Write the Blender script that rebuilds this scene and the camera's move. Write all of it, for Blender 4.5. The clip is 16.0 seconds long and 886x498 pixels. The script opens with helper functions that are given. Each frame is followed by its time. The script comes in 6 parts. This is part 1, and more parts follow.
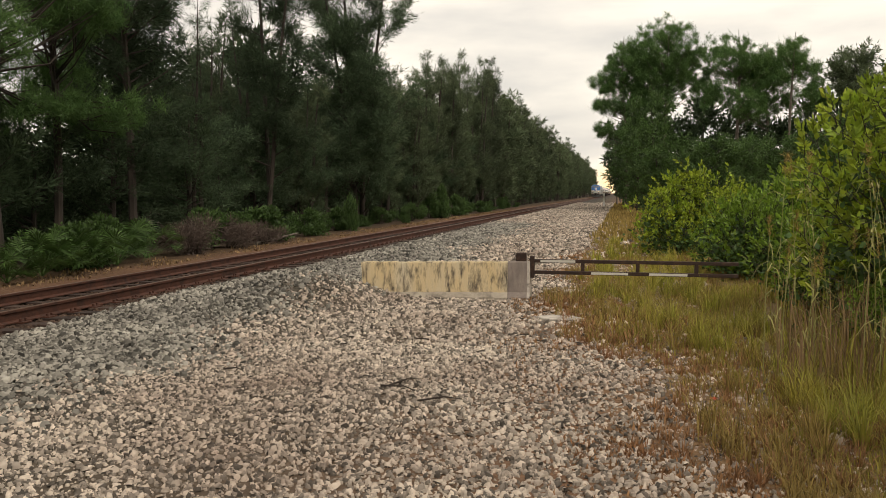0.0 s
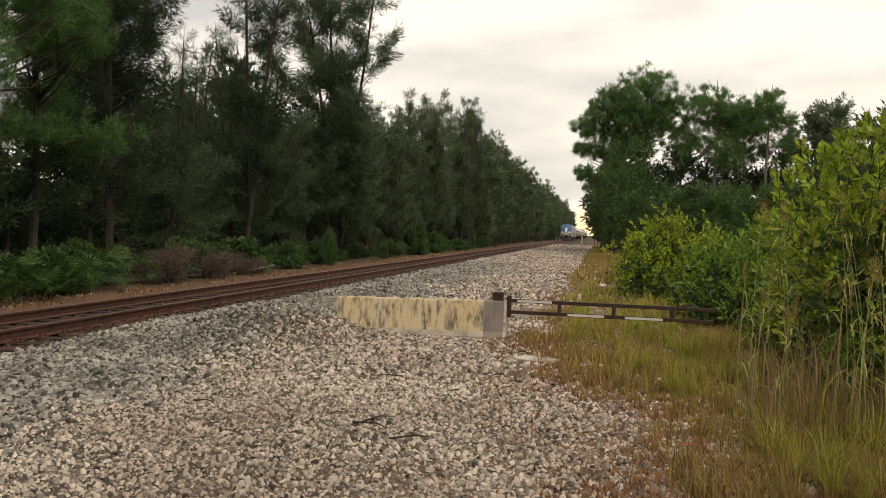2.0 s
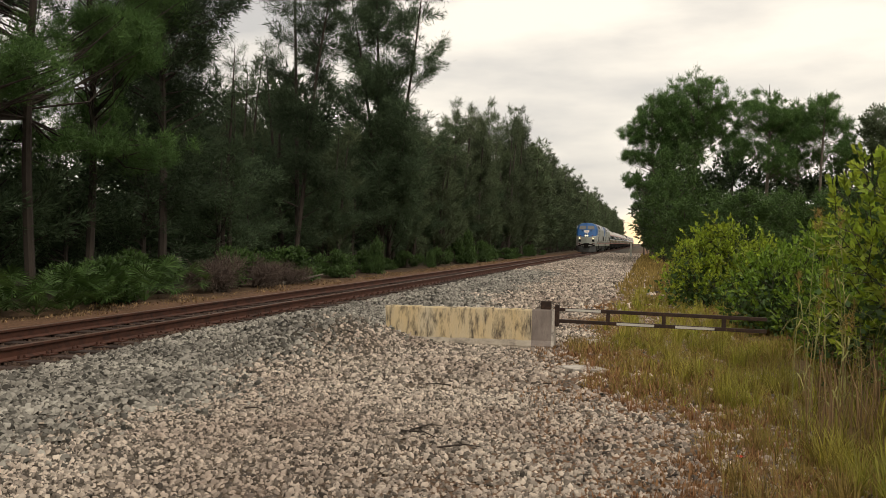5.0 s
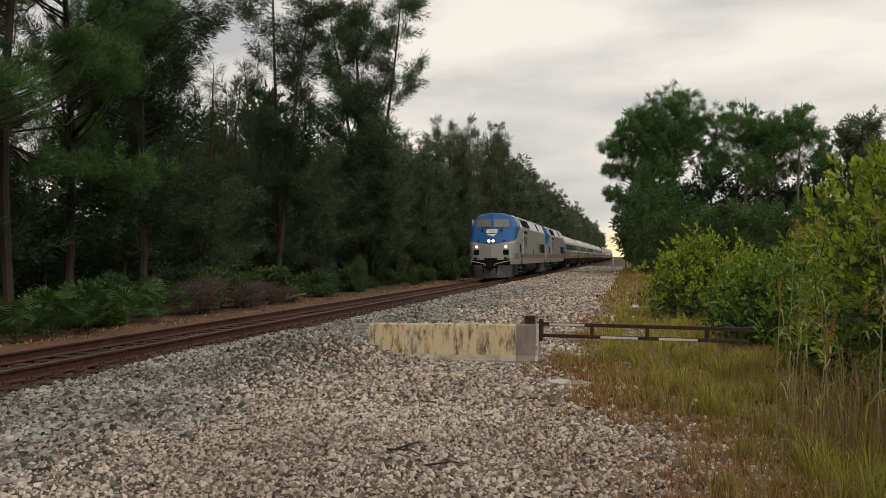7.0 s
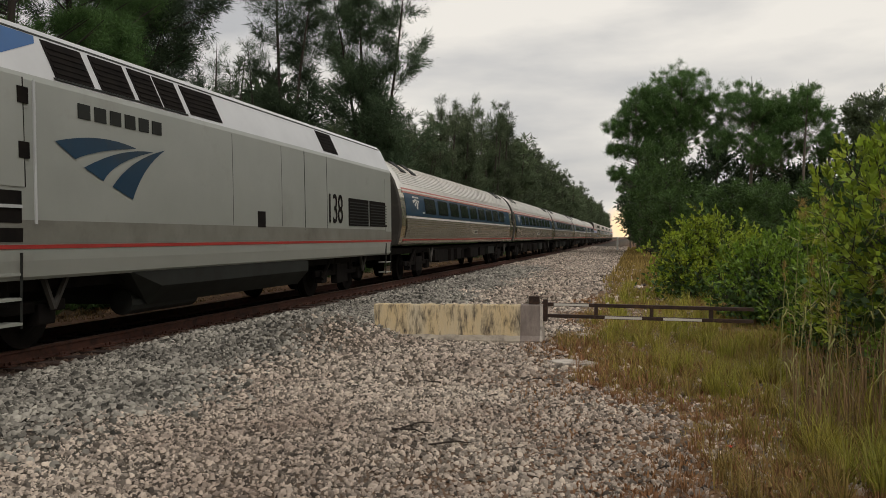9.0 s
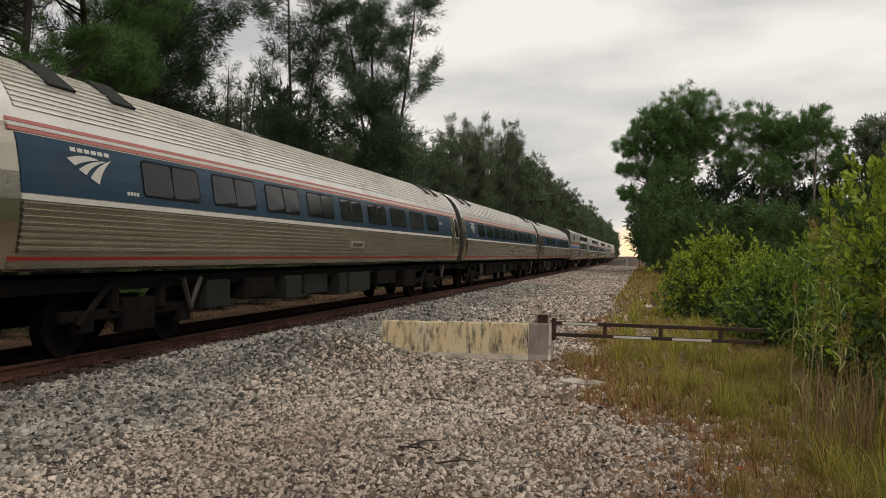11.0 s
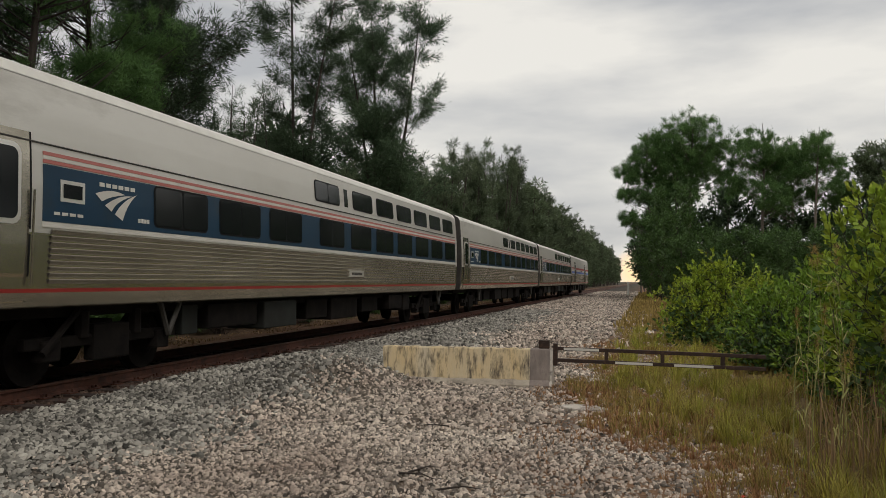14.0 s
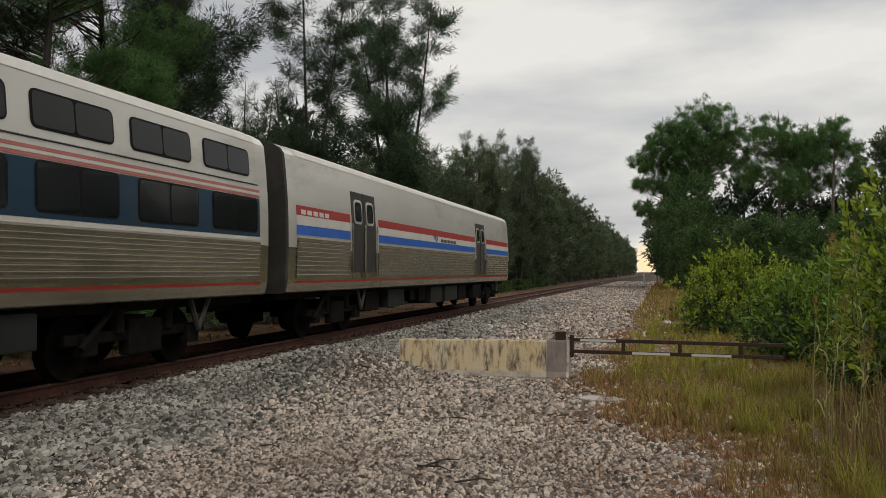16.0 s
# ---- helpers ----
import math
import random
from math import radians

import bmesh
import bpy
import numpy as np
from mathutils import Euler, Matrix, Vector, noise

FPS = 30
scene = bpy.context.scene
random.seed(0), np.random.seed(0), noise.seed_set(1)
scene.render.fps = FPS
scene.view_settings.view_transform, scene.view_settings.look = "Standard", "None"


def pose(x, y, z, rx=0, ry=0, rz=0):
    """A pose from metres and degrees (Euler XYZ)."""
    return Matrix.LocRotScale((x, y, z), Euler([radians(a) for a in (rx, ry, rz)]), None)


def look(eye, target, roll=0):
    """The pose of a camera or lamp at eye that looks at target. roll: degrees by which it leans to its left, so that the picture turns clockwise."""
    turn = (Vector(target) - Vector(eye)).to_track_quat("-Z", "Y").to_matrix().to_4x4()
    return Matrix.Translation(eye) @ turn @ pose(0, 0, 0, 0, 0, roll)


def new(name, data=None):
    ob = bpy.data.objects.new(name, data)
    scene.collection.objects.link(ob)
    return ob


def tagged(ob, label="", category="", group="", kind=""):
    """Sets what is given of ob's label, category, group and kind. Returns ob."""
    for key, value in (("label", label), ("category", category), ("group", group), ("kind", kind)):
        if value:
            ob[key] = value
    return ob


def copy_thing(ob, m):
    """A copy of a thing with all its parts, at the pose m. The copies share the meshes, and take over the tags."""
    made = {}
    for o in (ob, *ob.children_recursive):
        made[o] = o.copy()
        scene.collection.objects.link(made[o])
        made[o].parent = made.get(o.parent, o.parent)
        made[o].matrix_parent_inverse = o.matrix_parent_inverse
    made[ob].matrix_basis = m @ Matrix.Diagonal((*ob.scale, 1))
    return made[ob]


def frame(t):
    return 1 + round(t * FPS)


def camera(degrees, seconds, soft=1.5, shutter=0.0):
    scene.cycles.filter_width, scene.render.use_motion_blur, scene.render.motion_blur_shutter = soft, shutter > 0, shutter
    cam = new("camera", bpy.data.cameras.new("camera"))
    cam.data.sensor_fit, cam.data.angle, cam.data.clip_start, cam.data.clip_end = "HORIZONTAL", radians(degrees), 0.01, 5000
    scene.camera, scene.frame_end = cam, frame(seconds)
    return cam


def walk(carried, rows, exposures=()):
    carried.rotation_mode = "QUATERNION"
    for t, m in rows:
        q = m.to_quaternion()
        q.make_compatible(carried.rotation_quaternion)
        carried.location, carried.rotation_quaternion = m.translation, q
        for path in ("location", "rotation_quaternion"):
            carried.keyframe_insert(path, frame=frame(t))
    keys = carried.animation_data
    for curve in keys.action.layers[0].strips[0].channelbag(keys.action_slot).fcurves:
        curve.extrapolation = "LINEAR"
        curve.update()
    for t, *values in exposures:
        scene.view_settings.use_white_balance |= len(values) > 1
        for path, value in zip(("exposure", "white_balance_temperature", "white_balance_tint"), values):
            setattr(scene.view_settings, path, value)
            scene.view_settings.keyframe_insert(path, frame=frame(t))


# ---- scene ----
# the camera: held by hand beside the track, turning a little
cam = camera(55.71, 16.0, soft=0.8)
EYE = (0.0, 0.0, 1.72)
TRACK_X = -8.78
TRAIN_SPEED = 34.780
NOSE_AT_8 = 18.10
RAIL_TOP = 0.30
TURNS = [
    (0.0, 12.06, -3.62, -1.06),
    (0.5, 13.14, -3.41, -0.85),
    (1.0, 12.58, -2.69, -0.23),
    (1.5, 9.83, -2.18, 0.43),
    (2.0, 10.55, -1.08, 0.88),
    (2.5, 11.28, -1.31, 0.49),
    (3.0, 11.62, -1.60, 0.63),
    (3.5, 12.20, -1.60, 1.14),
    (4.0, 13.31, -1.35, 1.09),
    (6.5, 13.15, 0.48, -0.17),
    (7.0, 12.60, 0.62, -0.50),
    (7.5, 12.63, 0.82, -0.38),
    (8.0, 12.87, 0.89, -0.16),
    (8.5, 12.60, 0.18, -0.42),
    (9.0, 12.91, -0.71, -0.58),
    (11.5, 13.53, 0.89, 0.02),
    (12.0, 13.24, 1.20, -0.06),
    (12.5, 12.98, 1.42, 0.01),
    (13.0, 13.21, 1.73, -0.07),
    (13.5, 13.69, 1.85, 0.10),
    (14.0, 13.60, 2.19, 0.18),
    (14.5, 13.20, 2.49, 0.12),
    (15.0, 13.02, 2.44, 0.20),
    (15.5, 13.36, 2.22, -0.16),
    (16.0, 14.62, 1.71, -0.64),
]
walk(cam, [(t, pose(*EYE, 90 + tilt, 0, turn) @ pose(0, 0, 0, 0, 0, lean)) for t, turn, tilt, lean in TURNS],
     exposures=[(0.0, 0.33, 7200, 10), (4.2, 0.28, 7150, 10), (6.5, 0.02, 6850, 10), (8.0, -0.10, 6650, 10), (9.0, -0.12, 6600, 10),
                (12.0, 0.00, 6650, 10), (14.0, -0.14, 6450, 9), (16.0, -0.16, 6400, 9)])

# ---- sky and light: an overcast late afternoon ----
world = bpy.data.worlds.new("overcast_sky")
scene.world = world
world.use_nodes = True
wt = world.node_tree
wt.nodes.clear()
w_out = wt.nodes.new("ShaderNodeOutputWorld")
w_bg = wt.nodes.new("ShaderNodeBackground")
w_sky = wt.nodes.new("ShaderNodeTexSky")
w_sky.sky_type = "NISHITA"
w_sky.sun_disc = False
w_sky.sun_elevation, w_sky.sun_rotation = radians(51), radians(132)
w_sky.dust_density = 4.0
w_co = wt.nodes.new("ShaderNodeTexCoord")
w_map = wt.nodes.new("ShaderNodeMapping")
w_map.inputs["Scale"].default_value = (1.3, 1.3, 5.0)
w_map.inputs["Rotation"].default_value = (0.0, 0.12, 0.9)
w_noise = wt.nodes.new("ShaderNodeTexNoise")
w_noise.inputs["Scale"].default_value = 2.1
w_noise.inputs["Detail"].default_value = 6.0
w_noise.inputs["Roughness"].default_value = 0.5
w_ramp = wt.nodes.new("ShaderNodeValToRGB")
w_ramp.color_ramp.elements[0].position = 0.34
w_ramp.color_ramp.elements[0].color = (5.1, 5.1, 5.15, 1)
w_ramp.color_ramp.elements[1].position = 0.62
w_ramp.color_ramp.elements[1].color = (9.0, 8.6, 7.9, 1)
w_mix = wt.nodes.new("ShaderNodeMixRGB")
w_mix.inputs[0].default_value = 0.90
# a warm break in the clouds low over the end of the track
w_dot = wt.nodes.new("ShaderNodeVectorMath")
w_dot.operation = "DOT_PRODUCT"
w_dot.inputs[1].default_value = (-0.010, 0.9998, 0.012)
w_glow = wt.nodes.new("ShaderNodeMapRange")
w_glow.inputs["From Min"].default_value = 0.9995
w_glow.inputs["From Max"].default_value = 0.99998
w_warm = wt.nodes.new("ShaderNodeMixRGB")
w_warm.inputs[2].default_value = (12.0, 8.6, 4.4, 1)
w_bg.inputs["Strength"].default_value = 0.112
for a, b in ((w_co.outputs["Generated"], w_map.inputs[0]), (w_map.outputs[0], w_noise.inputs["Vector"]),
             (w_noise.outputs["Fac"], w_ramp.inputs[0]), (w_sky.outputs[0], w_mix.inputs[1]),
             (w_ramp.outputs[0], w_mix.inputs[2]), (w_mix.outputs[0], w_warm.inputs[1]),
             (w_co.outputs["Generated"], w_dot.inputs[0]), (w_dot.outputs["Value"], w_glow.inputs["Value"]),
             (w_glow.outputs["Result"], w_warm.inputs[0]),
             (w_warm.outputs[0], w_bg.inputs["Color"]), (w_bg.outputs[0], w_out.inputs["Surface"])):
    wt.links.new(a, b)

sun = new("sun", bpy.data.lights.new("sun", "SUN"))
sun.data.energy = 0.9
sun.data.angle = radians(14)
sun.data.color = (1.0, 0.95, 0.88)
sun.matrix_basis = look((45, -40, 75), (0, 15, 0))


# ---- materials ----
def material(name, base, rough=0.8, metal=0.0, spread=(), scale=4.0, detail=6.0, bump=0.0, bump_scale=40.0,
             stain=None, stain_scale=1.0, stain_low=0.5, stain_high=0.7, island=0.0, per_object=0.0, stretch=None,
             spec=0.5, translucent=0.0):
    """A procedural surface: a base colour that varies between base and spread, stains of a second colour, and fine relief."""
    m = bpy.data.materials.new(name)
    m.use_nodes = True
    t = m.node_tree
    bs = t.nodes["Principled BSDF"]
    bs.inputs["Roughness"].default_value = rough
    bs.inputs["Metallic"].default_value = metal
    bs.inputs["Specular IOR Level"].default_value = spec
    co = t.nodes.new("ShaderNodeTexCoord")
    vec = co.outputs["Object"]
    if stretch:
        mp = t.nodes.new("ShaderNodeMapping")
        mp.inputs["Scale"].default_value = stretch
        t.links.new(vec, mp.inputs[0])
        vec = mp.outputs[0]

    def noise_of(s, d=detail, rg=0.6):
        n = t.nodes.new("ShaderNodeTexNoise")
        n.inputs["Scale"].default_value = s
        n.inputs["Detail"].default_value = d
        n.inputs["Roughness"].default_value = rg
        t.links.new(vec, n.inputs["Vector"])
        return n.outputs["Fac"]

    def ranged(value, low, high):
        r = t.nodes.new("ShaderNodeMapRange")
        r.inputs["From Min"].default_value, r.inputs["From Max"].default_value = low, high
        t.links.new(value, r.inputs["Value"])
        return r.outputs["Result"]

    def mixed(fac, a, b):
        n = t.nodes.new("ShaderNodeMixRGB")
        if isinstance(fac, float):
            n.inputs[0].default_value = fac
        else:
            t.links.new(fac, n.inputs[0])
        for k, c in ((1, a), (2, b)):
            if isinstance(c, tuple):
                n.inputs[k].default_value = (*c[:3], 1)
            else:
                t.links.new(c, n.inputs[k])
        return n.outputs[0]

    col = base
    if spread:
        col = mixed(ranged(noise_of(scale), 0.3, 0.7), base, spread)
    if stain:
        col = mixed(ranged(noise_of(stain_scale, 8.0, 0.7), stain_low, stain_high), col, stain)
    for k, node, socket in ((island, "ShaderNodeNewGeometry", "Random Per Island"), (per_object, "ShaderNodeObjectInfo", "Random")):
        if not k:
            continue
        g = t.nodes.new(node)
        hv = t.nodes.new("ShaderNodeHueSaturation")
        r = t.nodes.new("ShaderNodeMapRange")
        r.inputs["To Min"].default_value, r.inputs["To Max"].default_value = 1 - k, 1 + k
        t.links.new(g.outputs[socket], r.inputs["Value"])
        t.links.new(r.outputs["Result"], hv.inputs["Value"])
        if isinstance(col, tuple):
            hv.inputs["Color"].default_value = (*col[:3], 1)
        else:
            t.links.new(col, hv.inputs["Color"])
        col = hv.outputs["Color"]
    if isinstance(col, tuple):
        bs.inputs["Base Color"].default_value = (*col[:3], 1)
    else:
        t.links.new(col, bs.inputs["Base Color"])
    if bump:
        b = t.nodes.new("ShaderNodeBump")
        b.inputs["Strength"].default_value = bump
        b.inputs["Distance"].default_value = 0.02
        t.links.new(noise_of(bump_scale, 4.0), b.inputs["Height"])
        t.links.new(b.outputs["Normal"], bs.inputs["Normal"])
    if translucent:
        tr = t.nodes.new("ShaderNodeBsdfTranslucent")
        if isinstance(col, tuple):
            tr.inputs["Color"].default_value = (*col[:3], 1)
        else:
            t.links.new(col, tr.inputs["Color"])
        mx = t.nodes.new("ShaderNodeMixShader")
        mx.inputs[0].default_value = translucent
        t.links.new(bs.outputs[0], mx.inputs[1])
        t.links.new(tr.outputs[0], mx.inputs[2])
        t.links.new(mx.outputs[0], t.nodes["Material Output"].inputs["Surface"])
    return m


def glowing(name, colour, strength):
    m = bpy.data.materials.new(name)
    m.use_nodes = True
    bs = m.node_tree.nodes["Principled BSDF"]
    bs.inputs["Base Color"].default_value = (*colour, 1)
    bs.inputs["Emission Color"].default_value = (*colour, 1)
    bs.inputs["Emission Strength"].default_value = strength
    return m


# one steel in two tones: upper lightened for sky light, lower darker and stained
STEEL_UPPER = material("sky_brightened_stainless_steel", (0.68, 0.655, 0.60), 0.40, 0.55, (0.60, 0.575, 0.52), 1.2, bump=0.03, stain=(0.30, 0.27, 0.22),
                       stain_scale=0.7, stain_low=0.55, stain_high=0.85, stretch=(1, 0.25, 1))
STEEL = material("dirty_shaded_stainless_steel", (0.54, 0.50, 0.42), 0.22, 0.9, (0.42, 0.385, 0.31), 2.0, bump=0.05, stain=(0.20, 0.17, 0.13),
                 stain_scale=0.8, stain_low=0.52, stain_high=0.8, stretch=(1, 0.25, 1))
STEEL_ROOF = material("weathered_steel_roof", (0.86, 0.83, 0.77), 0.32, 0.75, (0.74, 0.71, 0.65), 1.2, stain=(0.30, 0.28, 0.25),
                      stain_scale=0.6, stain_low=0.55, stain_high=0.85)
PILOT = material("grey_plough_paint", (0.085, 0.09, 0.088), 0.6, 0.1, (0.05, 0.05, 0.05), 2.5)
STEEL_DARK = material("dark_stained_steel", (0.045, 0.04, 0.034), 0.7, 0.1, (0.03, 0.027, 0.023), 3.0, stain=(0.08, 0.07, 0.06), stain_scale=1.5)
SILVER = material("silver_grey_paint", (0.37, 0.385, 0.355), 0.38, 0.15, (0.325, 0.34, 0.31), 0.9, stain=(0.26, 0.25, 0.22), stain_scale=0.7,
                  stain_low=0.58, stain_high=0.85)
# sill silver, darkened for the shade under the inward bend, plus dirt stains
SILVER_SHADED = material("dirty_shaded_silver_paint", (0.24, 0.24, 0.21), 0.5, 0.1, (0.18, 0.175, 0.15), 1.4, stain=(0.12, 0.11, 0.09), stain_scale=1.1, stain_low=0.5, stain_high=0.8)
SILVER_LIGHT = material("pale_silver_paint", (0.60, 0.61, 0.62), 0.32, 0.2, (0.52, 0.53, 0.54), 0.9)
BLUE = material("deep_blue_paint", (0.010, 0.095, 0.29), 0.35, 0.0, (0.011, 0.09, 0.26), 2.0, stain=(0.05, 0.10, 0.2), stain_scale=1.2, stain_low=0.6, stain_high=0.9, spec=0.35)
NAVY = material("navy_paint", (0.012, 0.048, 0.095), 0.38, 0.0, (0.009, 0.036, 0.070), 1.0, stain=(0.03, 0.045, 0.055), stain_scale=0.7, spec=0.25)
BRIGHT_BLUE = material("bright_blue_paint", (0.03, 0.14, 0.58), 0.4, 0.0, (0.025, 0.12, 0.5), 2.0)
RED = material("red_paint", (0.42, 0.042, 0.034), 0.5, 0.0, (0.34, 0.036, 0.03), 2.0, spec=0.3)
PINK_RED = material("faded_red_paint", (0.52, 0.17, 0.14), 0.45, 0.0, (0.42, 0.13, 0.11), 2.0)
WHITE = material("white_paint", (0.70, 0.68, 0.62), 0.45, 0.0, (0.60, 0.57, 0.52), 2.0)
GRIME = material("dark_grey_grimy_paint", (0.030, 0.033, 0.030), 0.7, 0.0, (0.02, 0.02, 0.018), 2.0, spec=0.15)
BLACK = material("black_underframe", (0.009, 0.008, 0.008), 0.85, 0.0, (0.018, 0.015, 0.013), 4.0, spec=0.06)
RUBBER = material("black_rubber", (0.012, 0.012, 0.012), 0.75, spec=0.15)
WINDOW = material("dark_window_glass", (0.010, 0.012, 0.013), 0.12, 0.0, spec=0.22)
WINDSCREEN = material("grey_windscreen_glass", (0.16, 0.16, 0.15), 0.1, 0.0, spec=0.8)
LAMP = glowing("lit_headlight", (1.0, 0.75, 0.43), 2.6)
RED_LENS = material("dark_red_lens", (0.16, 0.015, 0.02), 0.25)
RAIL = material("rusty_rail_steel", (0.115, 0.044, 0.027), 0.75, 0.2, (0.07, 0.028, 0.018), 6.0, stain=(0.035, 0.02, 0.016), stain_scale=3.0, bump=0.2)
RAIL_HEAD = material("worn_rail_head", (0.20, 0.12, 0.09), 0.45, 0.6, (0.13, 0.075, 0.055), 4.0)
TIE = material("old_timber_sleeper", (0.060, 0.034, 0.025), 0.9, 0.0, (0.032, 0.020, 0.016), 8.0, bump=0.5, per_object=0.35)
CONCRETE = material("stained_concrete", (0.62, 0.53, 0.38), 0.9, 0.0, (0.66, 0.50, 0.27), 2.2, stain=(0.075, 0.06, 0.05), stain_scale=6.0,
                    stain_low=0.48, stain_high=0.64, stretch=(1.7, 1.7, 0.30), bump=0.4, bump_scale=25)
CONCRETE_FOOT = material("pale_grey_concrete_foot", (0.50, 0.44, 0.36), 0.9, 0.0, (0.36, 0.31, 0.25), 4.0, stain=(0.12, 0.10, 0.085), stain_scale=3.0, bump=0.4, bump_scale=25)
CONCRETE_DARK = material("dark_stained_concrete", (0.17, 0.138, 0.125), 0.9, 0.0, (0.38, 0.32, 0.28), 3.5, stain=(0.07, 0.055, 0.05), stain_scale=4.0, stretch=(1, 1, 0.35), bump=0.4, bump_scale=25)
CONCRETE_PALE = material("pale_concrete_edge", (0.60, 0.55, 0.49), 0.9, 0.0, (0.42, 0.37, 0.32), 6.0, stain=(0.16, 0.14, 0.12), stain_scale=8.0)
RUST = material("brown_rusty_iron", (0.055, 0.030, 0.022), 0.8, 0.2, (0.035, 0.022, 0.018), 8.0, stain=(0.10, 0.055, 0.035), stain_scale=10.0)
BARK = material("pine_bark", (0.060, 0.046, 0.037), 0.95, 0.0, (0.036, 0.028, 0.023), 6.0, bump=0.6, stretch=(1, 1, 0.3))
BARK_PALE = material("grey_bark", (0.17, 0.145, 0.12), 0.95, 0.0, (0.09, 0.075, 0.06), 5.0, bump=0.5, stretch=(1, 1, 0.3))
NEEDLES = material("dark_green_needles", (0.075, 0.110, 0.056), 0.7, 0.0, (0.055, 0.088, 0.048), 0.35, island=0.5, per_object=0.25, translucent=0.4, spec=0.25)
NEEDLES_OLIVE = material("olive_green_needles", (0.110, 0.140, 0.074), 0.7, 0.0, (0.080, 0.110, 0.060), 0.35, island=0.45, per_object=0.32, translucent=0.35, spec=0.25)
NEEDLES_PINE = material("pine_green_needles", (0.115, 0.205, 0.058), 0.65, 0.0, (0.080, 0.16, 0.050), 0.5, island=0.45, translucent=0.4, spec=0.3)
LEAVES = material("fresh_green_leaves", (0.39, 0.45, 0.052), 0.5, 0.0, (0.23, 0.34, 0.042), 1.2, island=0.55, translucent=0.45, spec=0.4)
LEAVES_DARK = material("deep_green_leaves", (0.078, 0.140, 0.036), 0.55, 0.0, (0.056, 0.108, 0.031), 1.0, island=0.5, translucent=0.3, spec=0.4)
DEAD = material("dead_brown_twigs", (0.14, 0.105, 0.085), 0.95, 0.0, (0.09, 0.065, 0.055), 2.0, island=0.4)
STRAW = material("dry_straw_grass", (0.37, 0.26, 0.09), 0.8, 0.0, (0.28, 0.22, 0.06), 0.8, island=0.4, translucent=0.3)
STONE_RUST = material("rust_stained_stone", (0.13, 0.085, 0.062), 0.95, 0.0, (0.07, 0.048, 0.038), 0.8, island=0.5, spec=0.2)
GRASS = material("green_grass", (0.26, 0.27, 0.04), 0.75, 0.0, (0.38, 0.29, 0.06), 0.6, island=0.45, translucent=0.3)
REED_STEM = material("pale_reed_stem", (0.34, 0.31, 0.13), 0.6, 0.0, (0.30, 0.31, 0.10), 3.0)
DEAD_STALK = material("dead_brown_stalks", (0.20, 0.125, 0.065), 0.9, 0.0, (0.30, 0.20, 0.10), 1.5, island=0.4)
LEAVES_GLOSSY = material("glossy_green_leaves", (0.16, 0.28, 0.038), 0.42, 0.0, (0.22, 0.32, 0.04), 1.2, island=0.5, translucent=0.4, spec=0.5)
REED = material("pale_green_reed", (0.23, 0.26, 0.07), 0.7, 0.0, (0.33, 0.27, 0.11), 2.0, island=0.35, translucent=0.25)
GRASS_BRIGHT = material("bright_yellow_green_grass", (0.31, 0.34, 0.048), 0.65, 0.0, (0.41, 0.33, 0.075), 0.8, island=0.45, translucent=0.35)
BRUSH_RED = material("reddish_dry_weeds", (0.30, 0.145, 0.07), 0.9, 0.0, (0.36, 0.21, 0.10), 1.0, island=0.4, translucent=0.2)
STONE = material("grey_ballast_stone", (0.34, 0.32, 0.278), 0.9, 0.0, (0.155, 0.145, 0.128), 0.6, island=0.85, spec=0.3)
STONE_WARM = material("buff_gravel_stone", (0.51, 0.445, 0.375), 0.9, 0.0, (0.27, 0.21, 0.172), 0.5, island=0.85, spec=0.3)
POST_WHITE = material("white_marker_paint", (0.80, 0.80, 0.78), 0.5, 0.0, (0.65, 0.64, 0.6), 5.0)
FLOWER = material("red_petals", (0.65, 0.06, 0.03), 0.6)


# ---- mesh helpers ----
def part(name, bm, mat, parent=None, label="", smooth=False):
    me = bpy.data.meshes.new(name)
    bm.to_mesh(me)
    bm.free()
    if smooth:
        me.polygons.foreach_set("use_smooth", [True] * len(me.polygons))
    for m in (mat if isinstance(mat, (list, tuple)) else [mat]):
        me.materials.append(m)
    ob = new(name, me)
    if parent:
        ob.parent = parent
    return tagged(ob, label)


def box(bm, x0, x1, y0, y1, z0, z1, bevel=0.0):
    m = Matrix.Translation(((x0 + x1) / 2, (y0 + y1) / 2, (z0 + z1) / 2)) @ Matrix.Diagonal((abs(x1 - x0), abs(y1 - y0), abs(z1 - z0), 1))
    vs = bmesh.ops.create_cube(bm, size=1, matrix=m)["verts"]
    if bevel:
        es = list({e for v in vs for e in v.link_edges})
        bmesh.ops.bevel(bm, geom=es, offset=bevel, segments=2, profile=0.6, affect="EDGES")
    return bm


def tube(bm, a, b, r0, r1=None, n=8):
    a, b = Vector(a), Vector(b)
    d = b - a
    m = Matrix.Translation((a + b) / 2) @ d.to_track_quat("Z", "Y").to_matrix().to_4x4()
    bmesh.ops.create_cone(bm, cap_ends=True, segments=n, radius1=r0, radius2=r0 if r1 is None else r1, depth=d.length, matrix=m)
    return bm


